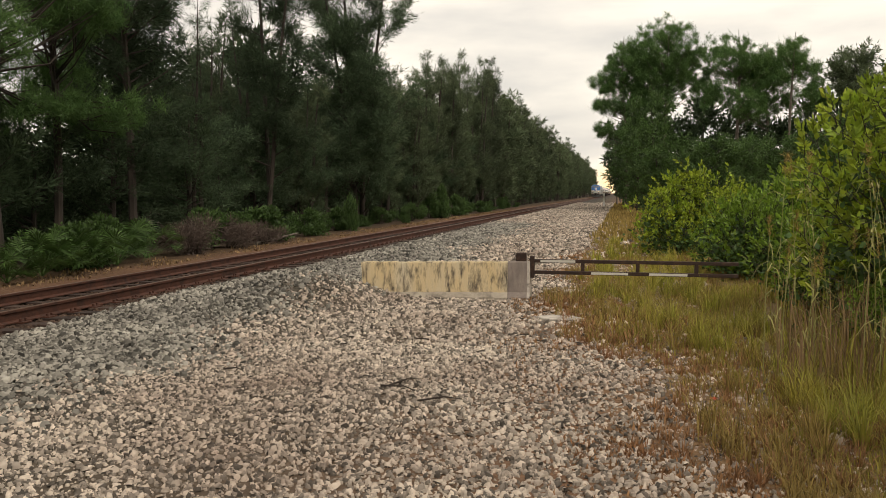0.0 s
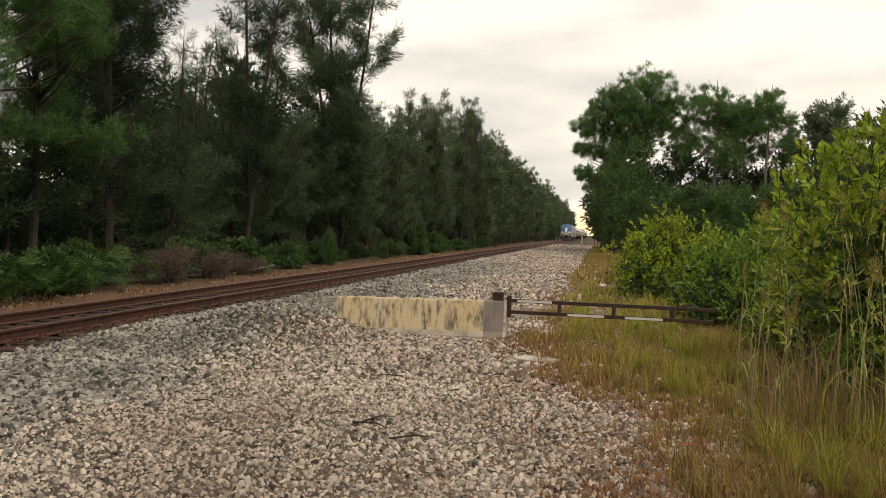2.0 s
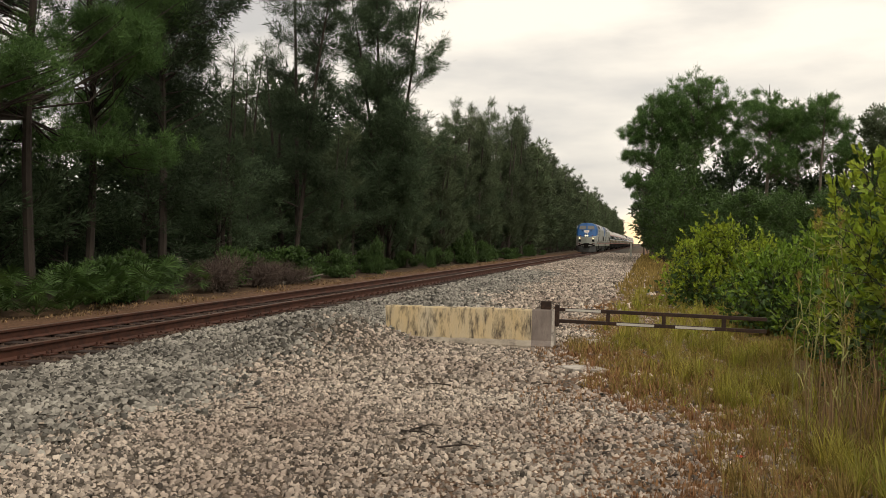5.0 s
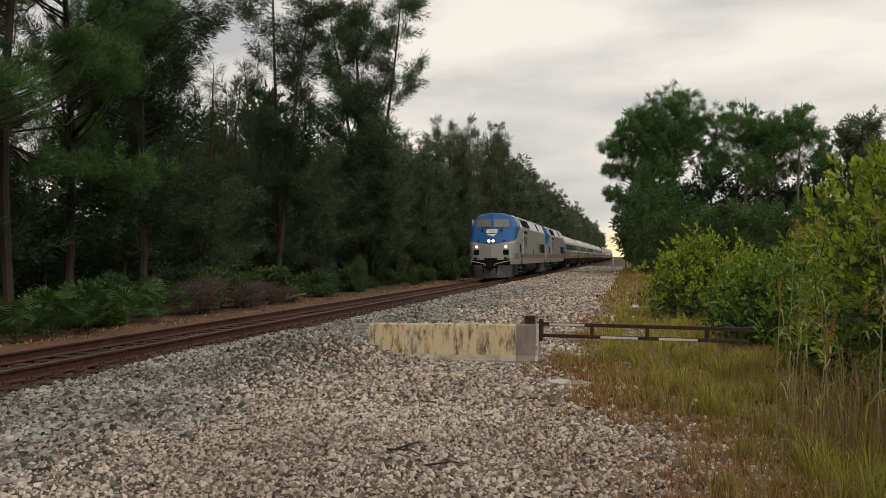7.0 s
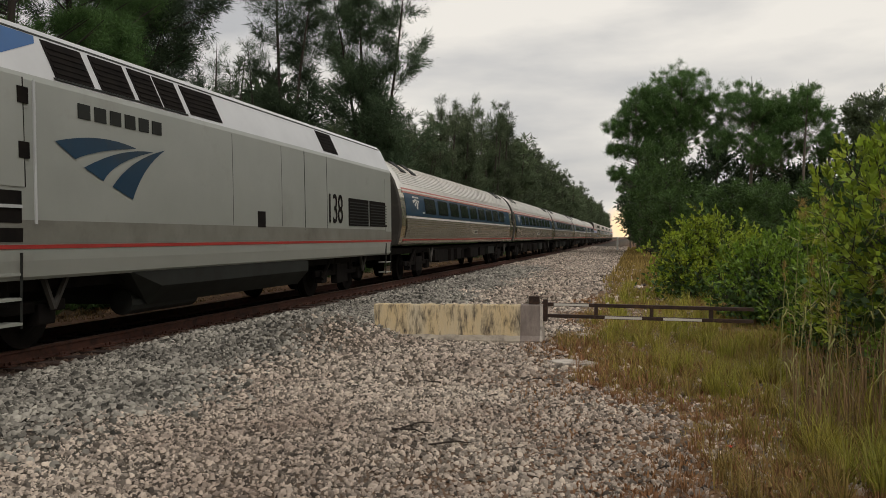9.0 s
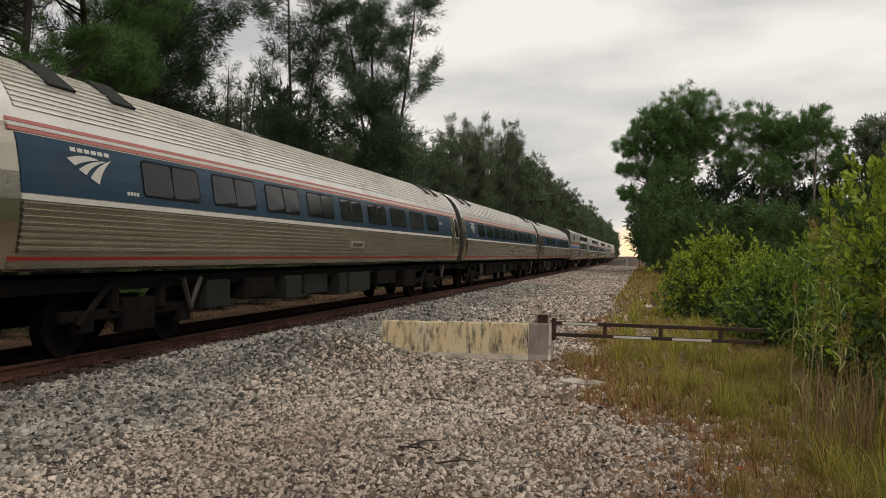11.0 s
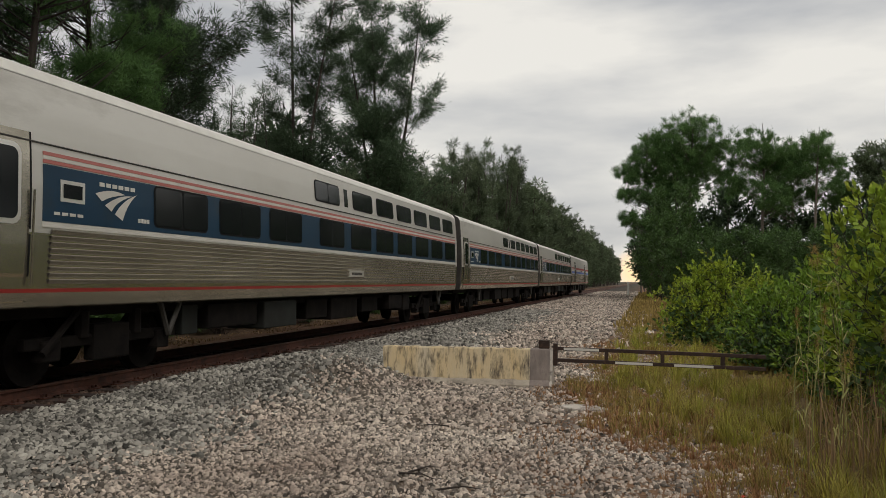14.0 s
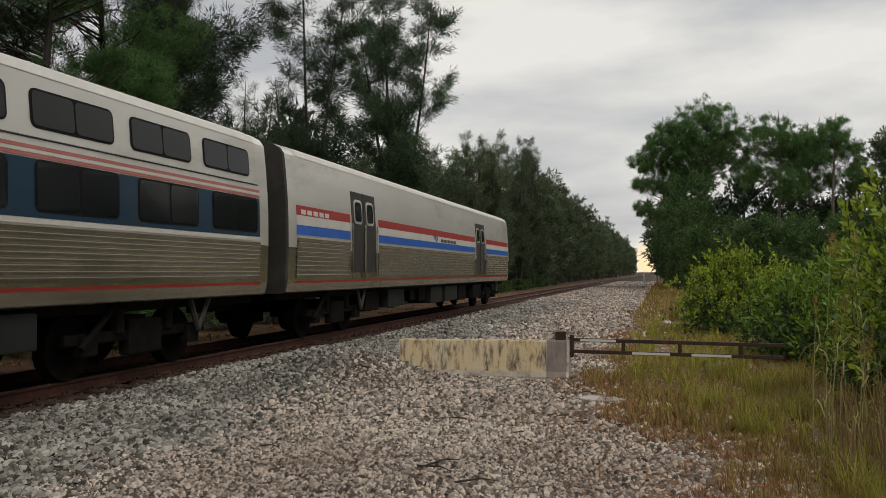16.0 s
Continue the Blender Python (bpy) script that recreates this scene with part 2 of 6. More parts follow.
def loft(bm, rings, close=True, caps=True):
    """Skins a row of rings (lists of points, all alike in number)."""
    vs = [[bm.verts.new(p) for p in ring] for ring in rings]
    n = len(rings[0])
    for a, b in zip(vs, vs[1:]):
        for i in range(n if close else n - 1):
            j = (i + 1) % n
            bm.faces.new((a[i], a[j], b[j], b[i]))
    if caps:
        bm.faces.new(vs[0][::-1])
        bm.faces.new(vs[-1])
    bmesh.ops.recalc_face_normals(bm, faces=bm.faces[:])
    return bm


def raw(name, verts, faces, mat, parent=None, label="", counts=4):
    """A mesh from numpy arrays: verts (n, 3), faces (m, counts)."""
    me = bpy.data.meshes.new(name)
    me.vertices.add(len(verts))
    me.vertices.foreach_set("co", np.asarray(verts, np.float32).ravel())
    me.loops.add(len(faces) * counts)
    me.loops.foreach_set("vertex_index", np.asarray(faces, np.int32).ravel())
    me.polygons.add(len(faces))
    me.polygons.foreach_set("loop_start", np.arange(0, len(faces) * counts, counts, dtype=np.int32))
    me.update(calc_edges=True)
    me.materials.append(mat)
    ob = new(name, me)
    if parent:
        ob.parent = parent
    return tagged(ob, label)


def thing(name, label, category, group="", kind=""):
    return tagged(new(name), label, category, group, kind)


# ---- ground ----
def ground_z(x, y):
    """Height of the ground: the track bed, its sloping shoulder, the flat verge and the wooded strip beyond."""
    d = np.abs(x - TRACK_X)
    bed = RAIL_TOP - 0.225
    z = np.where(d < 1.75, bed, np.where(d < 4.3, bed * (1 - (d - 1.75) / 2.55), 0.0))
    # gravel banked up against the far end of the barrier
    z = z + 0.50 * np.exp(-((x + 5.05) / np.where(x < -5.05, 1.7, 0.95)) ** 2 - ((y - 13.1) / 1.7) ** 2)
    z = np.where(x > 1.2, np.minimum((x - 1.2) * 0.05, 0.25), z)
    z = z + 0.018 * np.sin(x * 1.9 + np.sin(y * 0.7)) * np.sin(y * 1.3 + x * 0.4) * (d > 2.0)
    return z


def edge_x(y):
    """Where the grass begins beside the gravel."""
    x = np.interp(y, [5, 7, 8.5, 10, 12, 14, 16, 20, 30, 60, 130], [0.8, 0.65, 0.25, -0.45, -0.9, -1.2, -1.0, -0.9, -0.9, -0.7, -0.7])
    return x + 0.12 * np.sin(y * 1.7) + 0.07 * np.sin(y * 4.1)


def ground_material():
    m = bpy.data.materials.new("gravel_and_soil")
    m.use_nodes = True
    t = m.node_tree
    bs = t.nodes["Principled BSDF"]
    bs.inputs["Roughness"].default_value = 0.95
    bs.inputs["Specular IOR Level"].default_value = 0.2
    geo = t.nodes.new("ShaderNodeNewGeometry")
    sep = t.nodes.new("ShaderNodeSeparateXYZ")
    wob = t.nodes.new("ShaderNodeTexNoise")
    wob.inputs["Scale"].default_value = 0.5
    wob.inputs["Detail"].default_value = 5
    add = t.nodes.new("ShaderNodeMath")
    add.operation = "MULTIPLY_ADD"
    add.inputs[1].default_value = 1.8
    t.links.new(geo.outputs["Position"], wob.inputs["Vector"])
    t.links.new(geo.outputs["Position"], sep.inputs[0])
    t.links.new(wob.outputs["Fac"], add.inputs[0])
    t.links.new(sep.outputs["X"], add.inputs[2])
    rng = t.nodes.new("ShaderNodeMapRange")
    rng.inputs["From Min"].default_value, rng.inputs["From Max"].default_value = -16.0 + 0.9, 4.0 + 0.9
    t.links.new(add.outputs[0], rng.inputs["Value"])
    ramp = t.nodes.new("ShaderNodeValToRGB")
    cr = ramp.color_ramp
    # stops 0.45 to 0.70 are darkened as the shade between loose stones
    stops = [(0.0, (0.055, 0.045, 0.030)), (0.16, (0.10, 0.060, 0.035)), (0.23, (0.17, 0.095, 0.060)), (0.27, (0.10, 0.065, 0.048)), (0.425, (0.085, 0.056, 0.042)),
             (0.45, (0.055, 0.05, 0.045)), (0.58, (0.085, 0.072, 0.056)), (0.70, (0.12, 0.088, 0.064)), (0.78, (0.20, 0.115, 0.07)), (1.0, (0.16, 0.13, 0.055))]
    while len(cr.elements) < len(stops):
        cr.elements.new(0.5)
    for e, (pos, c) in zip(cr.elements, stops):
        e.position, e.color = pos, (*c, 1)
    t.links.new(rng.outputs["Result"], ramp.inputs[0])
    fine = t.nodes.new("ShaderNodeTexVoronoi")
    fine.inputs["Scale"].default_value = 16.0
    t.links.new(geo.outputs["Position"], fine.inputs["Vector"])
    big = t.nodes.new("ShaderNodeTexNoise")
    big.inputs["Scale"].default_value = 1.4
    big.inputs["Detail"].default_value = 8
    t.links.new(geo.outputs["Position"], big.inputs["Vector"])
    hv = t.nodes.new("ShaderNodeHueSaturation")
    r2 = t.nodes.new("ShaderNodeMapRange")
    r2.inputs["To Min"].default_value, r2.inputs["To Max"].default_value = 0.55, 1.5
    sp = t.nodes.new("ShaderNodeSeparateColor")
    t.links.new(fine.outputs["Color"], sp.inputs[0])
    mul = t.nodes.new("ShaderNodeMath")
    mul.operation = "MULTIPLY_ADD"
    mul.inputs[1].default_value = 0.5
    t.links.new(sp.outputs[0], mul.inputs[0])
    half = t.nodes.new("ShaderNodeMath")
    half.operation = "MULTIPLY"
    half.inputs[1].default_value = 0.5
    t.links.new(big.outputs["Fac"], half.inputs[0])
    t.links.new(half.outputs[0], mul.inputs[2])
    t.links.new(mul.outputs[0], r2.inputs["Value"])
    t.links.new(r2.outputs["Result"], hv.inputs["Value"])
    t.links.new(ramp.outputs[0], hv.inputs["Color"])
    t.links.new(hv.outputs[0], bs.inputs["Base Color"])
    bp = t.nodes.new("ShaderNodeBump")
    bp.inputs["Strength"].default_value = 0.7
    bp.inputs["Distance"].default_value = 0.03
    t.links.new(fine.outputs["Distance"], bp.inputs["Height"])
    t.links.new(bp.outputs["Normal"], bs.inputs["Normal"])
    return m


GROUND_MAT = ground_material()


def build_ground():
    xs = np.concatenate([[-2500, -700, -250, -100, -50, -30, -20], np.arange(-16, 8.01, 0.2), [10, 14, 20, 35, 60, 120, 300, 800, 2500]])
    ys = np.concatenate([[-2500, -600, -150, -50, -20, -8], np.arange(-4, 40, 0.25), np.arange(40, 120, 2), [130, 150, 180, 220, 300, 420, 600, 900, 1500, 3000]])
    gx, gy = np.meshgrid(xs, ys)
    verts = np.stack([gx, gy, ground_z(gx, gy)], -1).reshape(-1, 3)
    n = len(xs)
    i = (np.arange(len(ys) - 1)[:, None] * n + np.arange(n - 1)).ravel()
    ob = raw("ground", verts, np.stack([i, i + 1, i + n + 1, i + n], 1), GROUND_MAT)
    ob.data.polygons.foreach_set("use_smooth", [True] * len(ob.data.polygons))
    tagged(ob, "gravel and brown soil ground with a raised track bed", "ground", kind="structure")


build_ground()


def stones(name, label, mat, spots, sizes, sink=0.5):
    """Loose stones as one mass: each an uneven broken block with a tilted top, half sunk among the rest."""
    n = len(spots)
    rs = np.random.RandomState(len(name) + n)
    low = np.array([(1, 0, -0.6), (0, 1, -0.6), (-1, 0, -0.6), (0, -1, -0.6)], float)
    top = np.array([(0.55, 0.3, 0.7), (-0.3, 0.55, 0.7), (-0.55, -0.3, 0.7), (0.3, -0.55, 0.7)], float)
    v = np.concatenate([low, top])[None] + rs.uniform(-0.28, 0.28, (n, 8, 3))
    v *= (sizes[:, None] * rs.uniform(0.6, 1.35, (n, 3)) * np.array([1.1, 0.9, 0.68]))[:, None, :]
    tip = rs.uniform(-0.55, 0.55, (n, 2))
    v[:, :, 2] += v[:, :, 0] * tip[:, :1] + v[:, :, 1] * tip[:, 1:]
    a = rs.rand(n) * 6.283
    c, s = np.cos(a)[:, None], np.sin(a)[:, None]
    x, y = v[:, :, 0] * c - v[:, :, 1] * s, v[:, :, 0] * s + v[:, :, 1] * c
    z = v[:, :, 2] + (sizes * rs.uniform(0.0, 1.1, n) * (1 - sink) + ground_z(spots[:, 0], spots[:, 1]))[:, None]
    verts = np.stack([x + spots[:, :1], y + spots[:, 1:], z], -1).reshape(-1, 3)
    f = np.array([(0, 1, 5, 4), (1, 2, 6, 5), (2, 3, 7, 6), (3, 0, 4, 7), (4, 5, 6, 7)])
    faces = (np.arange(n)[:, None, None] * 8 + f).reshape(-1, 4)
    return tagged(raw(name, verts, faces, mat), label, "gravel", kind="stuff")


def scattered(n, x0, x1, y0, y1, seed, power=1.0):
    rs = np.random.RandomState(seed)
    y = y0 + (y1 - y0) * rs.rand(n) ** power
    return np.stack([rs.uniform(x0, x1, n), y], 1)


def border_x(y):
    """Where the coarse ballast of the shoulder gives way to the fine gravel of the verge."""
    return -4.75 + 0.35 * np.sin(y * 0.9) + 0.2 * np.sin(y * 2.3 + 1) - 0.5 * np.exp(-((y - 9.5) / 1.6) ** 2) + 0.5 * np.exp(-((y - 13) / 1.5) ** 2)


def build_stones():
    rs = np.random.RandomState(5)
    behind, near, mid, far = (-12.0, 4.0), (4.0, 9.5), (9.5, 20.0), (20.0, 50.0)
    spots, sizes = [], []
    for n, (y0, y1), low, high in ((9000, behind, 0.028, 0.060), (12000, near, 0.020, 0.048), (21000, mid, 0.022, 0.050), (15000, far, 0.032, 0.070)):
        p = scattered(n, -7.5, -3.6, y0, y1, 1 + n)
        p = p[p[:, 0] < border_x(p[:, 1]) + 0.35 * rs.normal(size=len(p))]
        spots.append(p)
        sizes.append(low + (high - low) * rs.rand(len(p)) ** 1.5)
    stones("ballast", "coarse grey crushed-stone ballast sloping down from the track", STONE, np.concatenate(spots), np.concatenate(sizes))
    spots, sizes = [], []
    for n, (y0, y1), low, high in ((26000, behind, 0.022, 0.048), (50000, near, 0.010, 0.031), (32000, mid, 0.017, 0.044), (17000, far, 0.032, 0.070)):
        p = scattered(n, -6.0, 1.5, y0, y1, 2 + n)
        p = p[p[:, 0] > border_x(p[:, 1]) + 0.3 * rs.normal(size=len(p))]
        # thinner towards the soil and the grass
        d = p[:, 0] - (edge_x(p[:, 1]) - 0.9)
        p = p[rs.rand(len(p)) > np.clip(d / 1.3, 0, 0.75)]
        spots.append(p)
        sizes.append(low + (high - low) * rs.rand(len(p)) ** 1.8)
    stones("gravel", "buff and grey loose gravel on the flat verge", STONE_WARM, np.concatenate(spots), np.concatenate(sizes))
    p = scattered(15000, -7.6, -1.1, 48.0, 150.0, 7, 1.5)
    stones("ballast", "pale grey gravel on the far verge", STONE_WARM, p, rs.uniform(0.04, 0.075, len(p)))
    p = scattered(9000, -10.2, -7.6, 6.0, 40.0, 3, 1.3)
    stones("ballast", "rust-stained stones between the sleepers of the track", STONE_RUST, p, rs.uniform(0.02, 0.04, len(p)))


build_stones()


# ---- track ----
def build_track():
    track = thing("railway_track", "single railway track of rusty brown rails on timber sleepers", "railway track")
    track.location = (TRACK_X, 0, RAIL_TOP)
    prof = [(-0.07, -0.18), (0.07, -0.18), (0.07, -0.165), (0.012, -0.14), (0.012, -0.05), (0.036, -0.038), (0.036, -0.006), (0.03, 0),
            (-0.03, 0), (-0.036, -0.006), (-0.036, -0.038), (-0.012, -0.05), (-0.012, -0.14), (-0.07, -0.165)]
    for side in (-0.753, 0.753):
        bm = bmesh.new()
        loft(bm, [[(side + x, y, z) for x, z in prof] for y in (-60, 0, 60, 200, 1500)])
        for f in bm.faces:
            f.material_index = 1 if f.normal.z > 0.7 and f.calc_center_median().z > -0.01 else 0
        part("rail", bm, [RAIL, RAIL_HEAD], track)
    bm = bmesh.new()
    box(bm, -1.3, 1.3, -0.115, 0.115, -0.36, -0.185, 0.012)
    first = part("sleeper", bm, TIE, track)
    first.location = (0, 4.0, 0)
    rs = random.Random(4)
    for i in range(1, 240):
        s = new("sleeper", first.data)
        s.parent = track
        s.location = (rs.uniform(-0.06, 0.06), 4.0 + 0.53 * i, rs.uniform(-0.012, 0.006))
        s.rotation_euler = (0, 0, rs.uniform(-0.02, 0.02))
    # tie plates with spikes on the near rail's sleepers
    bm = bmesh.new()
    box(bm, -0.17, 0.17, -0.09, 0.09, -0.186, -0.168)
    for dx in (-0.1, 0.1):
        for dy in (-0.05, 0.05):
            box(bm, dx - 0.012, dx + 0.012, dy - 0.012, dy + 0.012, -0.17, -0.13)
    plate = part("tie_plate", bm, RAIL, track)
    plate.location = (0.753, 4.0, 0)
    for i in range(1, 90):
        s = new("tie_plate", plate.data)
        s.parent = track
        s.location = (0.753, 4.0 + 0.53 * i, 0)


build_track()


# ---- concrete barrier with a barrier arm ----
def build_barrier():
    b = thing("concrete_barrier", "low weathered cream concrete barrier with black streaks on gravel", "barrier")
    b.location = (-1.50, 13.9, -0.02)
    b.rotation_euler = (0, 0, radians(1))
    L = 2.86
    prof = [(-0.25, -0.05), (0.25, -0.05), (0.25, 0.05), (0.175, 0.13), (0.09, 0.61), (0.075, 0.63), (-0.075, 0.63), (-0.09, 0.61), (-0.175, 0.13), (-0.25, 0.05)]
    rings = []
    for k in range(19):
        x = -L + (L - 0.36) * k / 18
        rings.append([(x + (0.03 * math.sin(z * 17) if k == 0 else 0), y + 0.004 * math.sin(k * 1.3 + z * 9), z + (0.006 * math.sin(k * 2.1) if z > 0 else 0)) for y, z in prof])
    bm = bmesh.new()
    loft(bm, rings)
    for f in bm.faces:
        f.material_index = 1 if f.calc_center_median().z < 0.20 else 0
    part("barrier_wall", bm, [CONCRETE, CONCRETE_FOOT], b)
    bm = bmesh.new()
    loft(bm, [[(x, y * 1.03, z * 1.004) for y, z in prof] for x in (-0.357, -0.2, -0.035)])
    part("end_block", bm, CONCRETE_DARK, b, "dark grey stained concrete end")
    bm = bmesh.new()
    loft(bm, [[(x, y * s, z) for y, z in prof] for x, s in ((-0.032, 1.10), (-0.008, 1.10), (0.012, 1.04))])
    part("end_edge", bm, CONCRETE_PALE, b, "pale chipped concrete end face")
    bm = bmesh.new()
    box(bm, -0.22, -0.05, -0.06, 0.06, 0.635, 0.77, 0.008)
    box(bm, -0.17, -0.10, -0.064, -0.058, 0.70, 0.735)
    part("iron_bracket", bm, RUST, b, "brown iron bracket")
    a = thing("barrier_arm", "rusty brown double-bar barrier arm with worn white bands", "barrier arm")
    a.location = (-1.50, 13.9, -0.02)
    a.rotation_euler = (0, radians(1.2), radians(1))
    for z in (0.45, 0.64):
        bm = bmesh.new()
        box(bm, 0.02, 3.3, -0.035, 0.035, z - 0.028, z + 0.028, 0.006)
        part("bar", bm, RUST, a)
    for x in (0.86, 1.74, 2.66):
        bm = bmesh.new()
        box(bm, x - 0.03, x + 0.03, -0.03, 0.03, 0.479, 0.611)
        part("spacer", bm, RUST, a)
    for x0, x1, z in ((0.17, 0.74, 0.64), (1.0, 1.59, 0.45), (1.92, 2.52, 0.45)):
        bm = bmesh.new()
        box(bm, x0, x1, -0.039, -0.033, z - 0.02, z + 0.02)
        part("white_band", bm, WHITE, a, "worn white reflective band")
    bm = bmesh.new()
    box(bm, 0.0, 0.07, -0.06, 0.06, 0.36, 0.72, 0.01)
    part("hinge_plate", bm, RUST, a)


build_barrier()


def build_post():
    p = thing("marker_post", "slim white marker post beside the far track", "post")
    p.location = (-2.2, 110, 0)
    bm = bmesh.new()
    box(bm, -0.11, 0.11, -0.06, 0.06, -0.2, 1.62, 0.03)
    part("post", bm, POST_WHITE, p)
    bm = bmesh.new()
    box(bm, -0.13, 0.13, -0.08, 0.08, 1.622, 1.70, 0.02)
    part("cap", bm, POST_WHITE, p)


build_post()


# ---- trees and undergrowth ----
def blades(rs, spots, dirs, length, width):
    """Thin leaf triangles: one at each spot, pointing along dirs."""
    n = len(spots)
    side = np.cross(dirs, rs.normal(size=(n, 3)))
    side /= np.linalg.norm(side, axis=1, keepdims=True) + 1e-9
    l, w = length[:, None], width[:, None]
    v = np.stack([spots - side * w, spots + side * w, spots + dirs * l], 1).reshape(-1, 3)
    return v, np.arange(3 * n).reshape(-1, 3)


def leaf_quads(rs, spots, dirs, length, width):
    """Broad leaves: a kite of four corners each."""
    n = len(spots)
    side = np.cross(dirs, rs.normal(size=(n, 3)))
    side /= np.linalg.norm(side, axis=1, keepdims=True) + 1e-9
    l, w = length[:, None], width[:, None]
    v = np.stack([spots, spots + dirs * l * 0.45 + side * w, spots + dirs * l, spots + dirs * l * 0.45 - side * w], 1).reshape(-1, 3)
    return v, np.arange(4 * n).reshape(-1, 4)


def unit(v):
    return v / (np.linalg.norm(v, axis=-1, keepdims=True) + 1e-9)


def build_tree(name, label, seed, height, spread, first, shape, leaf_mat, bark, limbs=46, per_limb=5, per_clump=26,
               clump=0.34, blade=0.36, wide=0.016, droop=0.0, rise=0.5, trunk=0.16, lean=0.0, stems=1, fork=0.0, group="trees beside the track"):
    """A tree: trunk(s) with limbs that part into twigs, and a crown of needle sprays gathered in clumps along the twigs."""
    rs = np.random.RandomState(seed)
    tree = thing(name, label, "tree", group)
    bm = bmesh.new()
    spots, outs = [], []
    for st in range(stems):
        sway = rs.uniform(-1, 1, 2) * (0.03 + 0.05 * (stems > 1)) * height + np.array([lean, 0])
        base = np.array([rs.uniform(-0.4, 0.4), rs.uniform(-0.4, 0.4)]) * (stems > 1)
        if fork and st:
            sway = np.array([fork * (-1) ** st, 0.4 * fork * rs.uniform(-1, 1)])
        tall = height * (1 if not st else rs.uniform(0.8, 0.98))
        wig = rs.uniform(-0.14, 0.14, 2)

        def axis(u, sway=sway, base=base, wig=wig, tall=tall):
            k = base + sway * u ** 1.3 + wig * np.sin(u * 7.0)
            return np.array([k[0], k[1], u * tall])

        us = np.linspace(0, 1, 9)
        rings = []
        for u in us:
            c, r = axis(u), trunk * (1 - u) ** 0.8 + 0.012
            rings.append([(c[0] + r * math.cos(a), c[1] + r * math.sin(a), c[2] - 0.3 * (u == 0)) for a in np.linspace(0, 6.283, 8)[:-1]])
        loft(bm, rings)
        for i in range(limbs // stems):
            u = first + (0.985 - first) * (i + rs.rand()) / (limbs // stems)
            a = rs.rand() * 6.283
            ln = spread * shape((u - first) / (1 - first)) * rs.uniform(0.35, 1.15)
            d = unit(np.array([math.cos(a), math.sin(a), rise + rs.uniform(-0.25, 0.35)]))
            p0 = axis(u)
            mid = p0 + d * ln * 0.5 + np.array([0, 0, -0.08 * ln])
            end = p0 + d * ln + np.array([0, 0, -droop * ln])
            r0 = max(0.014, trunk * 0.32 * (1 - u) + 0.012)
            tube(bm, p0, mid, r0, r0 * 0.6, 4)
            tube(bm, mid, end, r0 * 0.6, 0.006, 4)
            for q in range(max(2, int(per_limb * (0.35 + ln / spread)))):
                f = rs.uniform(0.3, 1.0) ** 0.8 if q else 1.0
                c = p0 + (mid - p0) * f * 2 if f < 0.5 else mid + (end - mid) * (f - 0.5) * 2
                e = unit(d * 0.8 + rs.normal(size=3) * 0.55 + np.array([0, 0, 0.25]))
                reach = clump * rs.uniform(1.2, 2.8)
                for g in np.linspace(0.15, 1.0, 3):
                    k = rs.poisson(per_clump * (1.15 - 0.45 * g)) + 4
                    o = rs.normal(size=(k, 3))
                    spots.append(c + e * reach * g + o * clump * 0.30)
                    outs.append(unit(o * 0.55 + e * 0.9 + np.array([0, 0, -droop * 2.2])))
    part("trunk", bm, bark, tree)
    spots, outs = np.concatenate(spots), np.concatenate(outs)
    n = len(spots)
    v, f = blades(rs, spots, outs, blade * rs.uniform(0.6, 1.3, n), wide * rs.uniform(0.7, 1.4, n))
    raw("crown", v, f, leaf_mat, tree, counts=3)
    return tree


